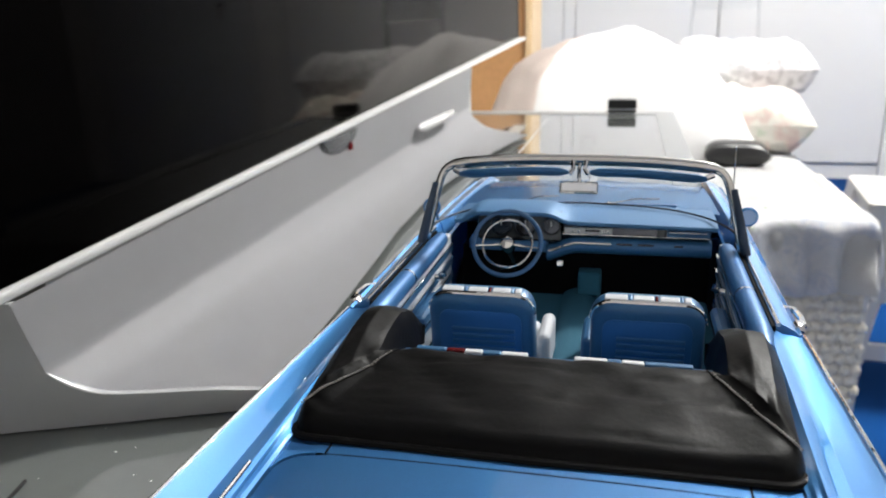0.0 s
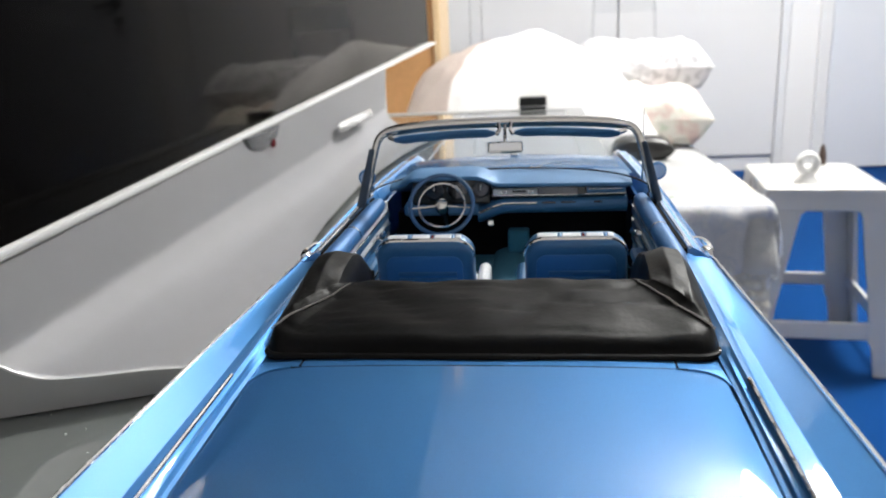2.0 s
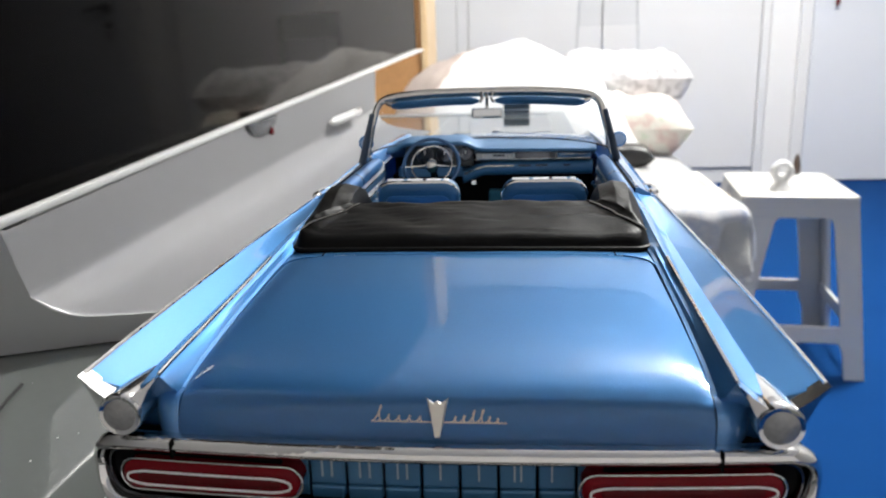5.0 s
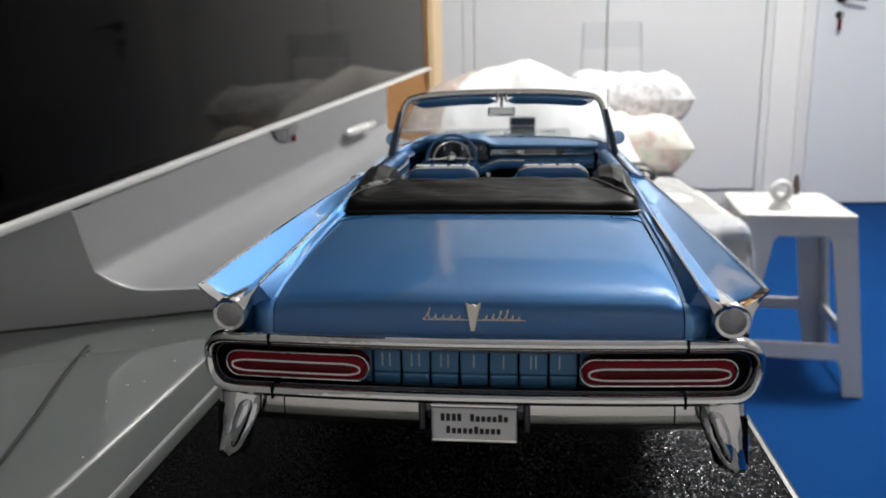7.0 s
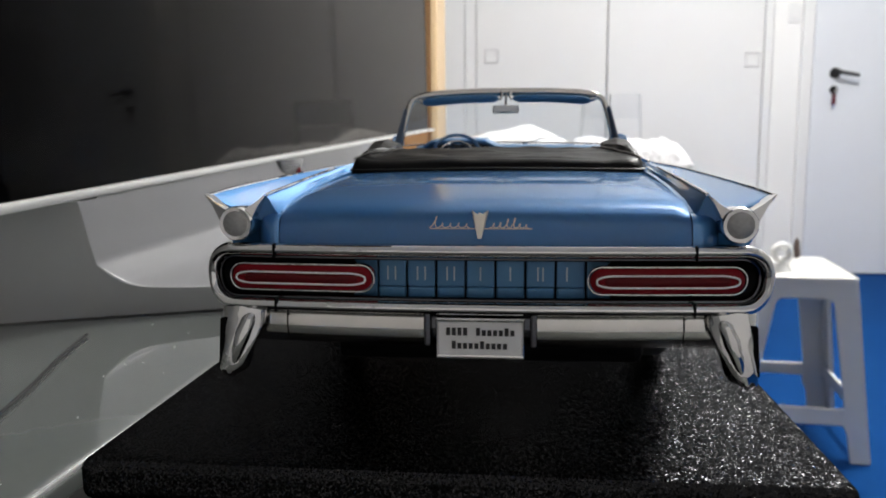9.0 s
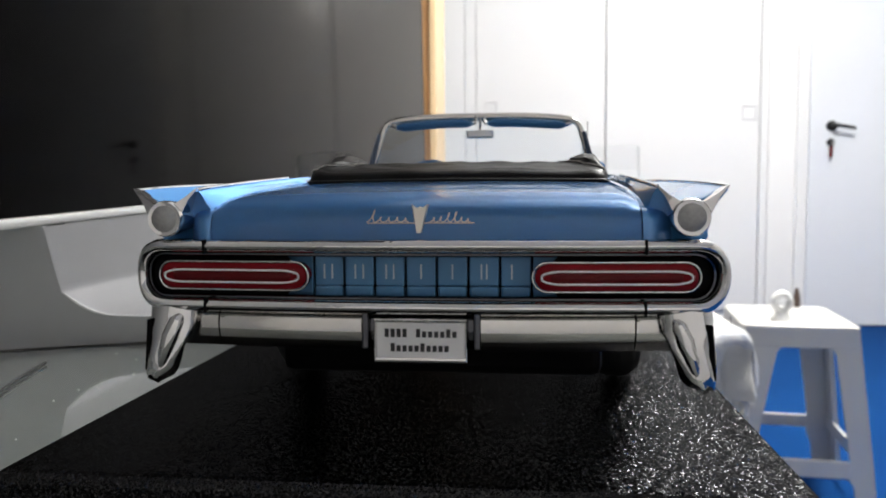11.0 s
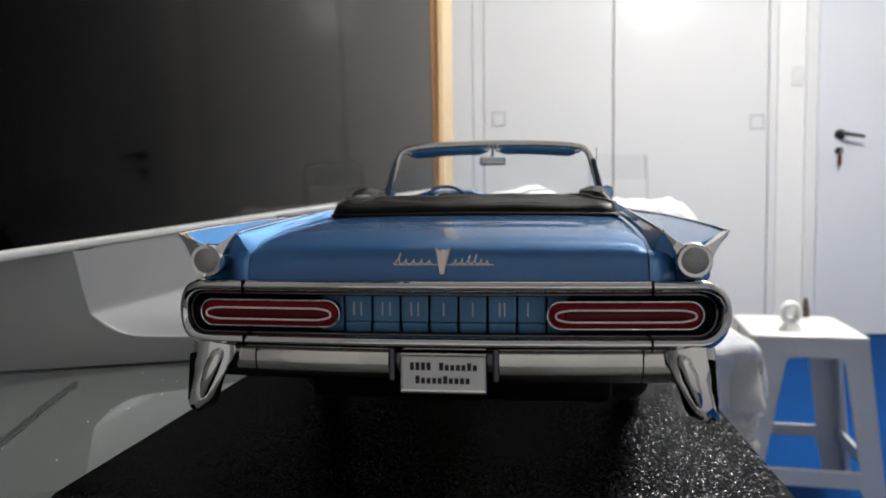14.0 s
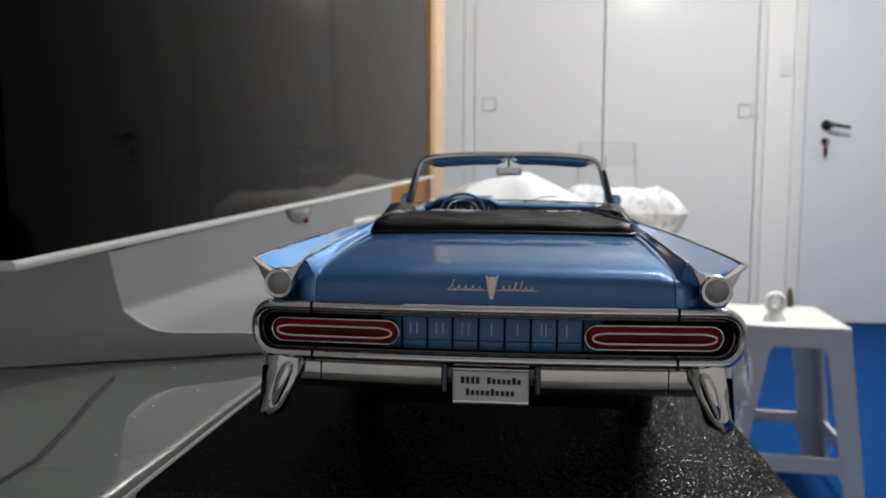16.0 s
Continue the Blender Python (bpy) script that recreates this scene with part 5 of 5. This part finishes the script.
    part("guard_slot", lofted([[(sgn * x, y, z) for x, z in ((0.938, 0.515), (0.955, 0.510), (0.968, 0.335), (0.955, 0.330))] for y in (-0.062, 0.0)]), BLACK_GAP_SHADE, gd)

# lower bumper bar in three pieces with the plate between
def bar(x0, x1, n=14):
    rings = []
    for k in range(n + 1):
        x = x0 + (x1 - x0) * k / n
        dip = 0.018 * (abs(x) / 0.9) ** 2
        y = tail_y(x) * 0.8 + 0.045
        prof = [(0.040 - 0.066 * math.sin(a) ** 1.1 + (0.022 if abs(x0) < 0.3 and abs(x1) < 0.3 else 0), 0.482 + 0.084 * math.cos(a)) for a in (math.pi * (k / 14) ** 0.78 for k in range(15))] + [(0.07, 0.398), (0.07, 0.566)]
        rings.append([(x, y + py, pz + dip * 0.3) for py, pz in prof])
    return lofted(rings)


for x0, x1 in ((-0.95, -0.722), (-0.716, -0.205), (0.205, 0.716), (0.722, 0.95)):
    part("lower_bumper", bar(x0, x1), FRAME_CHROME, car, "chrome lower bumper bar")
part("lower_bumper", bar(-0.204, 0.204), DARK_CHROME, car)
for sgn in (-1, 1):
    part("plate_bracket", boxed(sgn * 0.192 - 0.012, sgn * 0.192 + 0.012, -0.030, 0.03, 0.410, 0.545, bevel=0.008), DARK_CHROME, car)
part("valance", boxed(-0.86, 0.86, 0.06, 0.12, 0.41, 0.56, bevel=0.02), BLACK_GAP_SHADE, car)
plate = part("licence_plate", boxed(-0.152, 0.152, -0.032, -0.004, 0.378, 0.512, bevel=0.004), PLATE_WHITE, car, "white display plate in a chrome frame")
bm = bmesh.new()
add_tube(bm, [(sx * 0.156, -0.026, 0.445 + sz * 0.068) for sx, sz in ((-1, -1), (1, -1), (1, 1), (-1, 1))], 0.0105, seg=8, closed=True, up=(0, 1, 0))
part("plate_frame", bm, CHROME, plate, "chrome plate frame")
for row_z, letters, x0 in ((0.470, 4, -0.122), (0.470, 7, -0.014), (0.421, 10, -0.102)):
    for k in range(letters):
        tall = 0.0145 if k in (0, 5) or letters == 4 else 0.0105
        part("plate_bar", boxed(x0 + 0.0205 * k, x0 + 0.0205 * k + 0.0145, -0.0345, -0.0315, row_z - 0.0145, row_z - 0.0145 + 2 * tall), INK, plate)

# ---- cabin
part("cabin_floor", boxed(-0.735, 0.735, 1.5, 3.95, 0.40, 0.58, bevel=0.02), CARPET_IN, car, "teal carpet on the cabin floor")
tun = []
for y in (1.6, 2.4, 3.2, 3.9):
    tun.append([(0.11 * math.cos(q), y, 0.57 + 0.06 * math.sin(q)) for q in (math.pi * k / 8 for k in range(9))])
part("tunnel", lofted(tun, closed=False), CARPET_IN, car)
part("firewall", boxed(-0.735, 0.735, 3.92, 3.98, 0.5, 1.0), BLACK_GAP_SHADE, car)
rear = part("rear_seat", boxed(-0.62, 0.62, 1.82, 1.91, 0.60, 1.002, bevel=0.02, seg=3), VINYL, car, "blue rear bench with a white top band")
part("rear_cushion", boxed(-0.60, 0.60, 1.88, 2.15, 0.58, 0.74, bevel=0.04, seg=3), VINYL, rear)
for x0, x1, m in ((-0.52, -0.40, VINYL), (-0.40, -0.33, RED_DARK), (-0.33, -0.26, WHITE_VINYL), (-0.26, -0.19, VINYL), (-0.19, -0.09, WHITE_VINYL), (0.08, 0.20, WHITE_VINYL), (0.20, 0.25, VINYL), (0.25, 0.33, WHITE_VINYL), (0.33, 0.50, VINYL)):
    part("top_band", boxed(x0, x1, 1.868, 1.902, 0.998, 1.016, bevel=0.006), m, rear)


def back_outline(x0, x1, z0, z1, r, n=7):
    """A seat back seen from behind: square below, round shoulders above."""
    pts = [(x0 + 0.03, z0), (x0, z0 + 0.04)]
    pts += [(x0 + r - r * math.cos(math.pi / 2 * k / n), z1 - r + r * math.sin(math.pi / 2 * k / n)) for k in range(n + 1)]
    pts += [(x1 - r + r * math.sin(math.pi / 2 * k / n), z1 - r + r * math.cos(math.pi / 2 * k / n)) for k in range(n + 1)]
    return pts + [(x1, z0 + 0.04), (x1 - 0.03, z0)]


def front_seat(x0, x1, label):
    lean = Matrix.Translation((0, 2.45, 0.64)) @ Matrix.Rotation(radians(9), 4, "X") @ Matrix.Translation((0, -2.45, -0.64))
    w = x1 - x0

    def leaned(bm):
        for v in bm.verts:
            v.co = lean @ v.co
        return bm

    rings = []
    for y, inset in ((2.395, 0.045), (2.397, 0.020), (2.410, 0.006), (2.435, 0.0), (2.50, 0.0), (2.53, 0.008), (2.548, 0.03), (2.55, 0.06)):
        rings.append([(x, y, z) for x, z in back_outline(x0 + inset, x1 - inset, 0.64 + inset * 0.5, 1.075 - inset, 0.085 - inset * 0.6)])
    s = part("front_seat", leaned(lofted(rings)), VINYL, car, label)
    part("panel", leaned(lofted([[(x, y, z) for x, z in back_outline(x0 + i, x1 - i, 0.66, 1.063 - i, 0.05)] for y, i in ((2.386, 0.062), (2.390, 0.052), (2.402, 0.050))])), PAINT_IN, s)
    for k in range(6):
        z = 0.925 - 0.032 * k
        part("rib", leaned(boxed(x0 + 0.11, x1 - 0.08, 2.378, 2.392, z - 0.009, z + 0.009, bevel=0.004)), VINYL, s)
    top = [p for p in back_outline(x0 + 0.004, x1 - 0.004, 0.64, 1.073, 0.085) if p[1] > 0.965]
    part("top_trim", leaned(tubed([(x, 2.437, z) for x, z in top], 0.012, seg=8)), CHROME, s, "chrome edge over the seat back")
    for a, b, m in ((0.12, 0.33, WHITE_VINYL), (0.33, 0.37, VINYL), (0.37, 0.56, WHITE_VINYL), (0.56, 0.60, RED_DARK), (0.60, 0.78, WHITE_VINYL), (0.78, 0.81, VINYL), (0.81, 0.88, WHITE_VINYL)):
        part("top_band", leaned(boxed(x0 + a * w, x0 + b * w - 0.004, 2.452, 2.495, 1.063, 1.0805, bevel=0.005)), m, s)
    part("cushion", boxed(x0 + 0.02, x1 - 0.02, 2.52, 2.95, 0.60, 0.74, bevel=0.04, seg=3), WHITE_VINYL, s, "white vinyl seat cushion")
    part("front_face", leaned(boxed(x0 + 0.05, x1 - 0.05, 2.535, 2.575, 0.68, 0.97, bevel=0.015)), WHITE_VINYL, s)
    part("bolster", boxed(x1 - 0.015 if x0 < 0 else x0 - 0.05, x1 + 0.05 if x0 < 0 else x0 + 0.015, 2.58, 2.9, 0.60, 0.80, bevel=0.03, seg=3), WHITE_VINYL if x0 < 0 else VINYL, s)
    return s


front_seat(-0.592, -0.124, "blue bucket seat with a ribbed back panel")
front_seat(0.115, 0.585, "blue bucket seat with a ribbed back panel")

# dashboard: padded top with a hump over the gauges, a metal strip and a padded roll below it
bm = bmesh.new()
rings = []
for x in np.linspace(-0.75, 0.75, 61):
    hump = 1 / (1 + math.exp(-(x + 0.655) * 45)) * 1 / (1 + math.exp((x + 0.13) * 38))
    zt = 1.085 + 0.062 * hump - 0.012 * abs(x)
    yl = 3.63 - 0.04 * hump
    rings.append([(x, 4.05, 1.100 - 0.03 * (x / 0.8) ** 2), (x, 3.85, zt + 0.014), (x, yl + 0.06, zt + 0.008), (x, yl, zt - 0.004), (x, yl - 0.008, zt - 0.016), (x, yl - 0.002, zt - 0.026), (x, yl + 0.045, zt - 0.034), (x, yl + 0.12, zt - 0.045), (x, 4.05, 0.95)])
add_loft(bm, rings)
dash = part("dashboard", bm, DASH_PAINT, car, "blue dashboard with a padded hood over the gauges")
part("gauge_face", boxed(-0.62, -0.115, 3.67, 3.74, 0.94, 1.125, bevel=0.02), GAUGE, dash)
for x, z, r in ((-0.475, 1.038, 0.064), (-0.33, 1.038, 0.064), (-0.178, 1.040, 0.052)):
    part("gauge", lathe([(r * 0.84, -0.004), (r * 0.88, -0.013), (r, -0.010), (r, 0.02), (r * 0.84, 0.02)], (x, 3.67, z), seg=24), DARK_CHROME, dash, "round chrome-rimmed gauge")
    part("gauge_disc", lathe([(0, -0.003), (r * 0.84, -0.003), (r * 0.84, 0.0)], (x, 3.67, z), seg=20), GAUGE, dash)
    part("needle", boxed(x - 0.003, x + 0.003, 3.661, 3.666, z, z + r * 0.55), PLATE_WHITE, dash)
part("dash_strip", boxed(-0.11, 0.72, 3.67, 3.74, 0.996, 1.048, bevel=0.008), DARK_CHROME, dash, "brushed metal strip along the dash")
part("strip_edge", boxed(-0.11, 0.72, 3.664, 3.68, 1.041, 1.052, bevel=0.003), DARK_CHROME, dash)
part("strip_edge", boxed(-0.11, 0.72, 3.664, 3.68, 0.993, 1.001, bevel=0.003), CHROME, dash)
radio = part("radio_panel", boxed(-0.10, 0.175, 3.657, 3.675, 1.003, 1.040, bevel=0.004), SILVER_DARK, dash, "pale metal radio panel")
part("radio_slot", boxed(0.02, 0.105, 3.6545, 3.66, 1.018, 1.031, bevel=0.002), GAUGE, radio)
for x in (-0.05, -0.02, 0.125, 0.15):
    part("radio_button", lathe([(0, -0.008), (0.008, -0.006), (0.008, 0.004)], (x, 3.657, 1.020), seg=10), CHROME, radio)
part("dash_insert", boxed(0.425, 0.47, 3.657, 3.675, 0.998, 1.046, bevel=0.004), GAUGE, dash)
part("glove_lid", boxed(0.48, 0.715, 3.657, 3.675, 1.003, 1.040, bevel=0.006), VINYL, dash)
part("glove_trim", boxed(0.49, 0.70, 3.651, 3.660, 1.026, 1.034, bevel=0.003), CHROME, dash)
# padded roll, curling down towards the steering column
rings = []
for x in np.linspace(-0.20, 0.725, 38):
    drop = 0.055 * max(0.0, min(1.0, (-0.03 - x) / 0.15)) ** 1.3
    rings.append([(x, 3.70 - 0.058 * math.sin(q) ** 0.8, 0.930 - drop + 0.050 * math.cos(q)) for q in (math.pi * k / 10 for k in range(11))] + [(x, 3.86, 0.880 - drop), (x, 3.86, 0.980 - drop)])
roll = part("lower_dash", lofted(rings), VINYL, dash, "blue padded roll along the lower dash")
part("roll_trim", tubed([(x, 3.643, 0.951 - 0.055 * max(0.0, min(1.0, (-0.03 - x) / 0.15)) ** 1.3) for x in np.linspace(-0.19, 0.17, 19)], 0.008, seg=8), CHROME, roll, "chrome trim curling down beside the column")
for x0, x1 in ((0.20, 0.29), (0.32, 0.41), (0.52, 0.57)):
    part("roll_trim", boxed(x0, x1, 3.636, 3.650, 0.948, 0.958, bevel=0.004), DARK_CHROME, roll)
part("side_pad", boxed(-0.68, -0.19, 3.70, 3.86, 0.865, 0.945, bevel=0.02), DASH_PAINT, dash)
# Black block put in for the shade of the footwell.
part("footwell_shade", boxed(-0.735, 0.735, 3.78, 3.95, 0.56, 0.875), BLACK_GAP_SHADE, dash)
part("heater_box", boxed(-0.015, 0.12, 3.66, 3.78, 0.62, 0.765, bevel=0.015), CARPET_IN, dash)
part("pedal_pad", boxed(-0.135, -0.095, 3.55, 3.57, 0.83, 0.868, bevel=0.008), CHROME, dash)

# steering wheel
STEERING = material("glossy_slate_blue_plastic", (0.05, 0.13, 0.27), 0.25, 0.1, coat=0.5)
sw_c, tilt = Vector((-0.39, 3.34, 1.022)), radians(34)
e1 = Vector((1, 0, 0))
e2 = Vector((0, math.sin(tilt), math.cos(tilt)))
n3 = Vector((0, -math.cos(tilt), math.sin(tilt)))


def wheel_pt(r, q, d=0.0):
    return sw_c + e1 * (r * math.cos(q)) + e2 * (r * math.sin(q)) + n3 * d


def wheel_ring(r, tube_r, d=0.0, seg=8, n=48):
    bm = bmesh.new()
    add_tube(bm, [wheel_pt(r, 2 * math.pi * k / n, d) for k in range(n)], tube_r, seg=seg, closed=True, up=tuple(n3))
    return bm


sw = part("steering_wheel", wheel_ring(0.188, 0.0130), STEERING, car, "blue two-spoke steering wheel with a chrome horn ring")
part("horn_ring", wheel_ring(0.138, 0.0075, -0.01), CHROME, sw, "chrome horn ring")
bm = bmesh.new()
for q in (math.pi * 1.04, -math.pi * 0.04):
    add_tube(bm, [wheel_pt(0.02, q, -0.02), wheel_pt(0.10, q, -0.015), wheel_pt(0.186, q, 0)], [0.011, 0.008, 0.006], seg=8)
part("spoke", bm, CHROME, sw)
hubm = bmesh.new()
add_tube(hubm, [sw_c + n3 * d for d in (-0.06, -0.01, 0.012, 0.02)], [0.04, 0.042, 0.034, 0.012], seg=18, up=(1, 0, 0))
part("hub", hubm, CHROME, sw, "round chrome hub")
# The column takes the gauges' near-black in place of the cabin's shade.
part("column", tubed([sw_c - n3 * 0.06, sw_c - n3 * 0.5], 0.026, seg=12, up=(1, 0, 0)), GAUGE, sw)

# windscreen
def ws(u, v):
    """u across from -1 to 1, v from the cowl (0) to the header (1)."""
    a = abs(u)
    top = Vector((0.700 * u, 3.30 + 0.02 * (1 - a ** 2), 1.492 - 0.035 * a ** 3))
    low = Vector((0.835 * math.sin(u * 1.45) / math.sin(1.45), 3.30 + 0.68 * (1 - a ** 2.6), 1.115 - 0.02 * a))
    bulge = 0.05 * math.sin(math.pi * v) * (1 - a ** 4)
    p = low.lerp(top, v)
    p.y += bulge
    return p


bm = bmesh.new()
grid = [[bm.verts.new(ws(-1 + 2 * i / 32, j / 10)) for i in range(33)] for j in range(11)]
for a, b in zip(grid, grid[1:]):
    for i in range(32):
        bm.faces.new((a[i], a[i + 1], b[i + 1], b[i]))
screen = part("windscreen", bm, GLASS, car, "clear wrap-round windscreen")
screen.visible_shadow = False
hdr = [ws(-1 + 2 * i / 32, 1.0) for i in range(33)]
side = [(-0.826, 3.235, 1.06), (-0.803, 3.24, 1.15), (-0.773, 3.255, 1.28), (-0.748, 3.272, 1.375), (-0.739, 3.278, 1.405), (-0.726, 3.284, 1.430), (-0.708, 3.289, 1.450), (-0.685, 3.293, 1.463), (-0.660, 3.296, 1.470)]
frame_path = [Vector(p) for p in side] + [p + Vector((0, -0.01, 0.008)) for p in hdr if abs(p.x) < 0.635] + [Vector((-x, y, z)) for x, y, z in side[::-1]]
part("screen_frame", tubed(frame_path, [0.022 + 0.009 * min(1, max(0, (0.70 - abs(p.x)) / 0.06)) for p in frame_path], seg=12, flat=(0.85, 1.0)), FRAME_CHROME, screen, "chrome windscreen frame")
part("screen_base", tubed([ws(-1 + 2 * i / 32, 0.0) for i in range(33)], 0.006, seg=8), DARK_CHROME, screen)
for sgn in (-1, 1):
    part("vent_post", tubed([(sgn * 0.840, 3.19, 1.05), (sgn * 0.802, 3.225, 1.22), (sgn * 0.764, 3.25, 1.375)], [0.022, 0.018, 0.014], seg=10, flat=(0.75, 1.3)), SLATE, screen, "dark blue pillar behind the chrome frame")
    v = []
    for k in range(13):
        s = k / 12
        v.append((sgn * (0.055 + 0.575 * s), 3.245, 1.446 - 0.020 * s ** 2 + 0.003 * math.sin(5 * s)))
    part("sun_visor", tubed(v, [0.010] + [0.023] * 11 + [0.012], seg=12, flat=(1.95, 0.7), up=(0, 0.57, 0.82)), VINYL, screen, "blue padded sun visor")
    part("visor_clip", tubed([(sgn * 0.035, 3.27, 1.50), (sgn * 0.030, 3.235, 1.465), (sgn * 0.045, 3.22, 1.44)], 0.011, seg=8), CHROME, screen)
    part("visor_end", tubed([(sgn * 0.62, 3.25, 1.425), (sgn * 0.665, 3.27, 1.44)], 0.015, seg=8), CHROME, screen)
tip = Matrix.Translation((0, 3.24, 1.365)) @ Matrix.Rotation(radians(-24), 4, "X") @ Matrix.Translation((0, -3.24, -1.365))
part("rear_view_mirror", boxed(-0.100, 0.100, 3.225, 3.25, 1.332, 1.398, bevel=0.012, seg=3, m=tip), CHROME, screen, "chrome rear-view mirror")
part("mirror_stem", tubed([(0, 3.29, 1.485), (0, 3.255, 1.43), (0, 3.245, 1.38)], 0.010, seg=8), CHROME, screen)
part("mirror_face", boxed(-0.090, 0.090, 3.2205, 3.228, 1.341, 1.389, bevel=0.003, m=tip), material("mirror_face", (0.8, 0.82, 0.85), 0.03, 1.0), screen)

# bonnet with its wipers, and the aerial
bm = bmesh.new()
grid = []
for y, z in ((4.03, 1.083), (4.2, 1.075), (4.6, 1.06), (5.0, 1.03), (5.3, 0.99), (5.5, 0.94), (5.56, 0.88)):
    grid.append([bm.verts.new((x, y, z - 0.03 * abs(x / 0.8) ** 2 + 0.012 * math.exp(-(x / 0.1) ** 2))) for x in np.linspace(-0.80, 0.80, 25)])
for a, b in zip(grid, grid[1:]):
    for i in range(24):
        bm.faces.new((a[i], a[i + 1], b[i + 1], b[i]))
bmesh.ops.solidify(bm, geom=list(bm.faces), thickness=0.02)
hood = part("bonnet", bm, PAINT, car, "long metallic blue bonnet")
part("cowl_vent", boxed(-0.55, 0.55, 4.06, 4.10, 1.082, 1.096, bevel=0.005), PAINT_IN, hood)
for x, d in ((-0.40, 0.24), (0.14, 0.30)):
    part("wiper", tubed([(x, 4.02, 1.10), (x + d * 0.5, 3.99, 1.145), (x + d, 3.965, 1.155)], [0.006, 0.0045, 0.004], seg=6), CHROME, hood, "slim chrome wiper arm")
    part("wiper_pivot", lathe([(0, 0.03), (0.016, 0.025), (0.02, 0.0), (0.02, -0.02)], (x, 4.03, 1.085), axis="z", seg=10), CHROME, hood)
part("bonnet_emblem", boxed(-0.03, 0.03, 4.9, 5.1, 1.045, 1.065, bevel=0.01), CHROME, hood)
part("aerial", tubed([(0.835, 3.82, 1.04), (0.835, 3.82, 1.10), (0.833, 3.81, 1.50)], [0.012, 0.006, 0.0035], seg=6, up=(1, 0, 0)), CHROME, car, "thin metal aerial")
part("front_grille", boxed(-0.9, 0.9, 5.50, 5.60, 0.42, 0.86, bevel=0.03), CHROME, car)
part("front_bumper", tubed([(-0.98, 5.4, 0.5), (-0.9, 5.6, 0.5), (0, 5.68, 0.5), (0.9, 5.6, 0.5), (0.98, 5.4, 0.5)], 0.07, seg=12), CHROME, car)
# Chassis in near-black, so the shade underneath is in its colour.
part("chassis", boxed(-0.66, 0.66, 0.50, 5.3, 0.20, 0.41, bevel=0.04), BLACK_GAP_SHADE, car)
for y in (1.42, 4.57):
    for sgn in (-1, 1):
        w = part("wheel", lathe([(0.20, -0.10), (0.33, -0.10), (0.365, -0.06), (0.37, 0), (0.365, 0.06), (0.33, 0.10), (0.20, 0.10)], (sgn * 0.80, y, 0.37), axis="x", seg=28), RUBBER, car, "black tyre with a chrome hubcap")
        part("rim", lathe([(0, sgn * 0.09), (0.10, sgn * 0.085), (0.20, sgn * 0.07), (0.21, 0.0), (0, 0)], (sgn * 0.80, y, 0.37), axis="x", seg=24), CHROME, w)
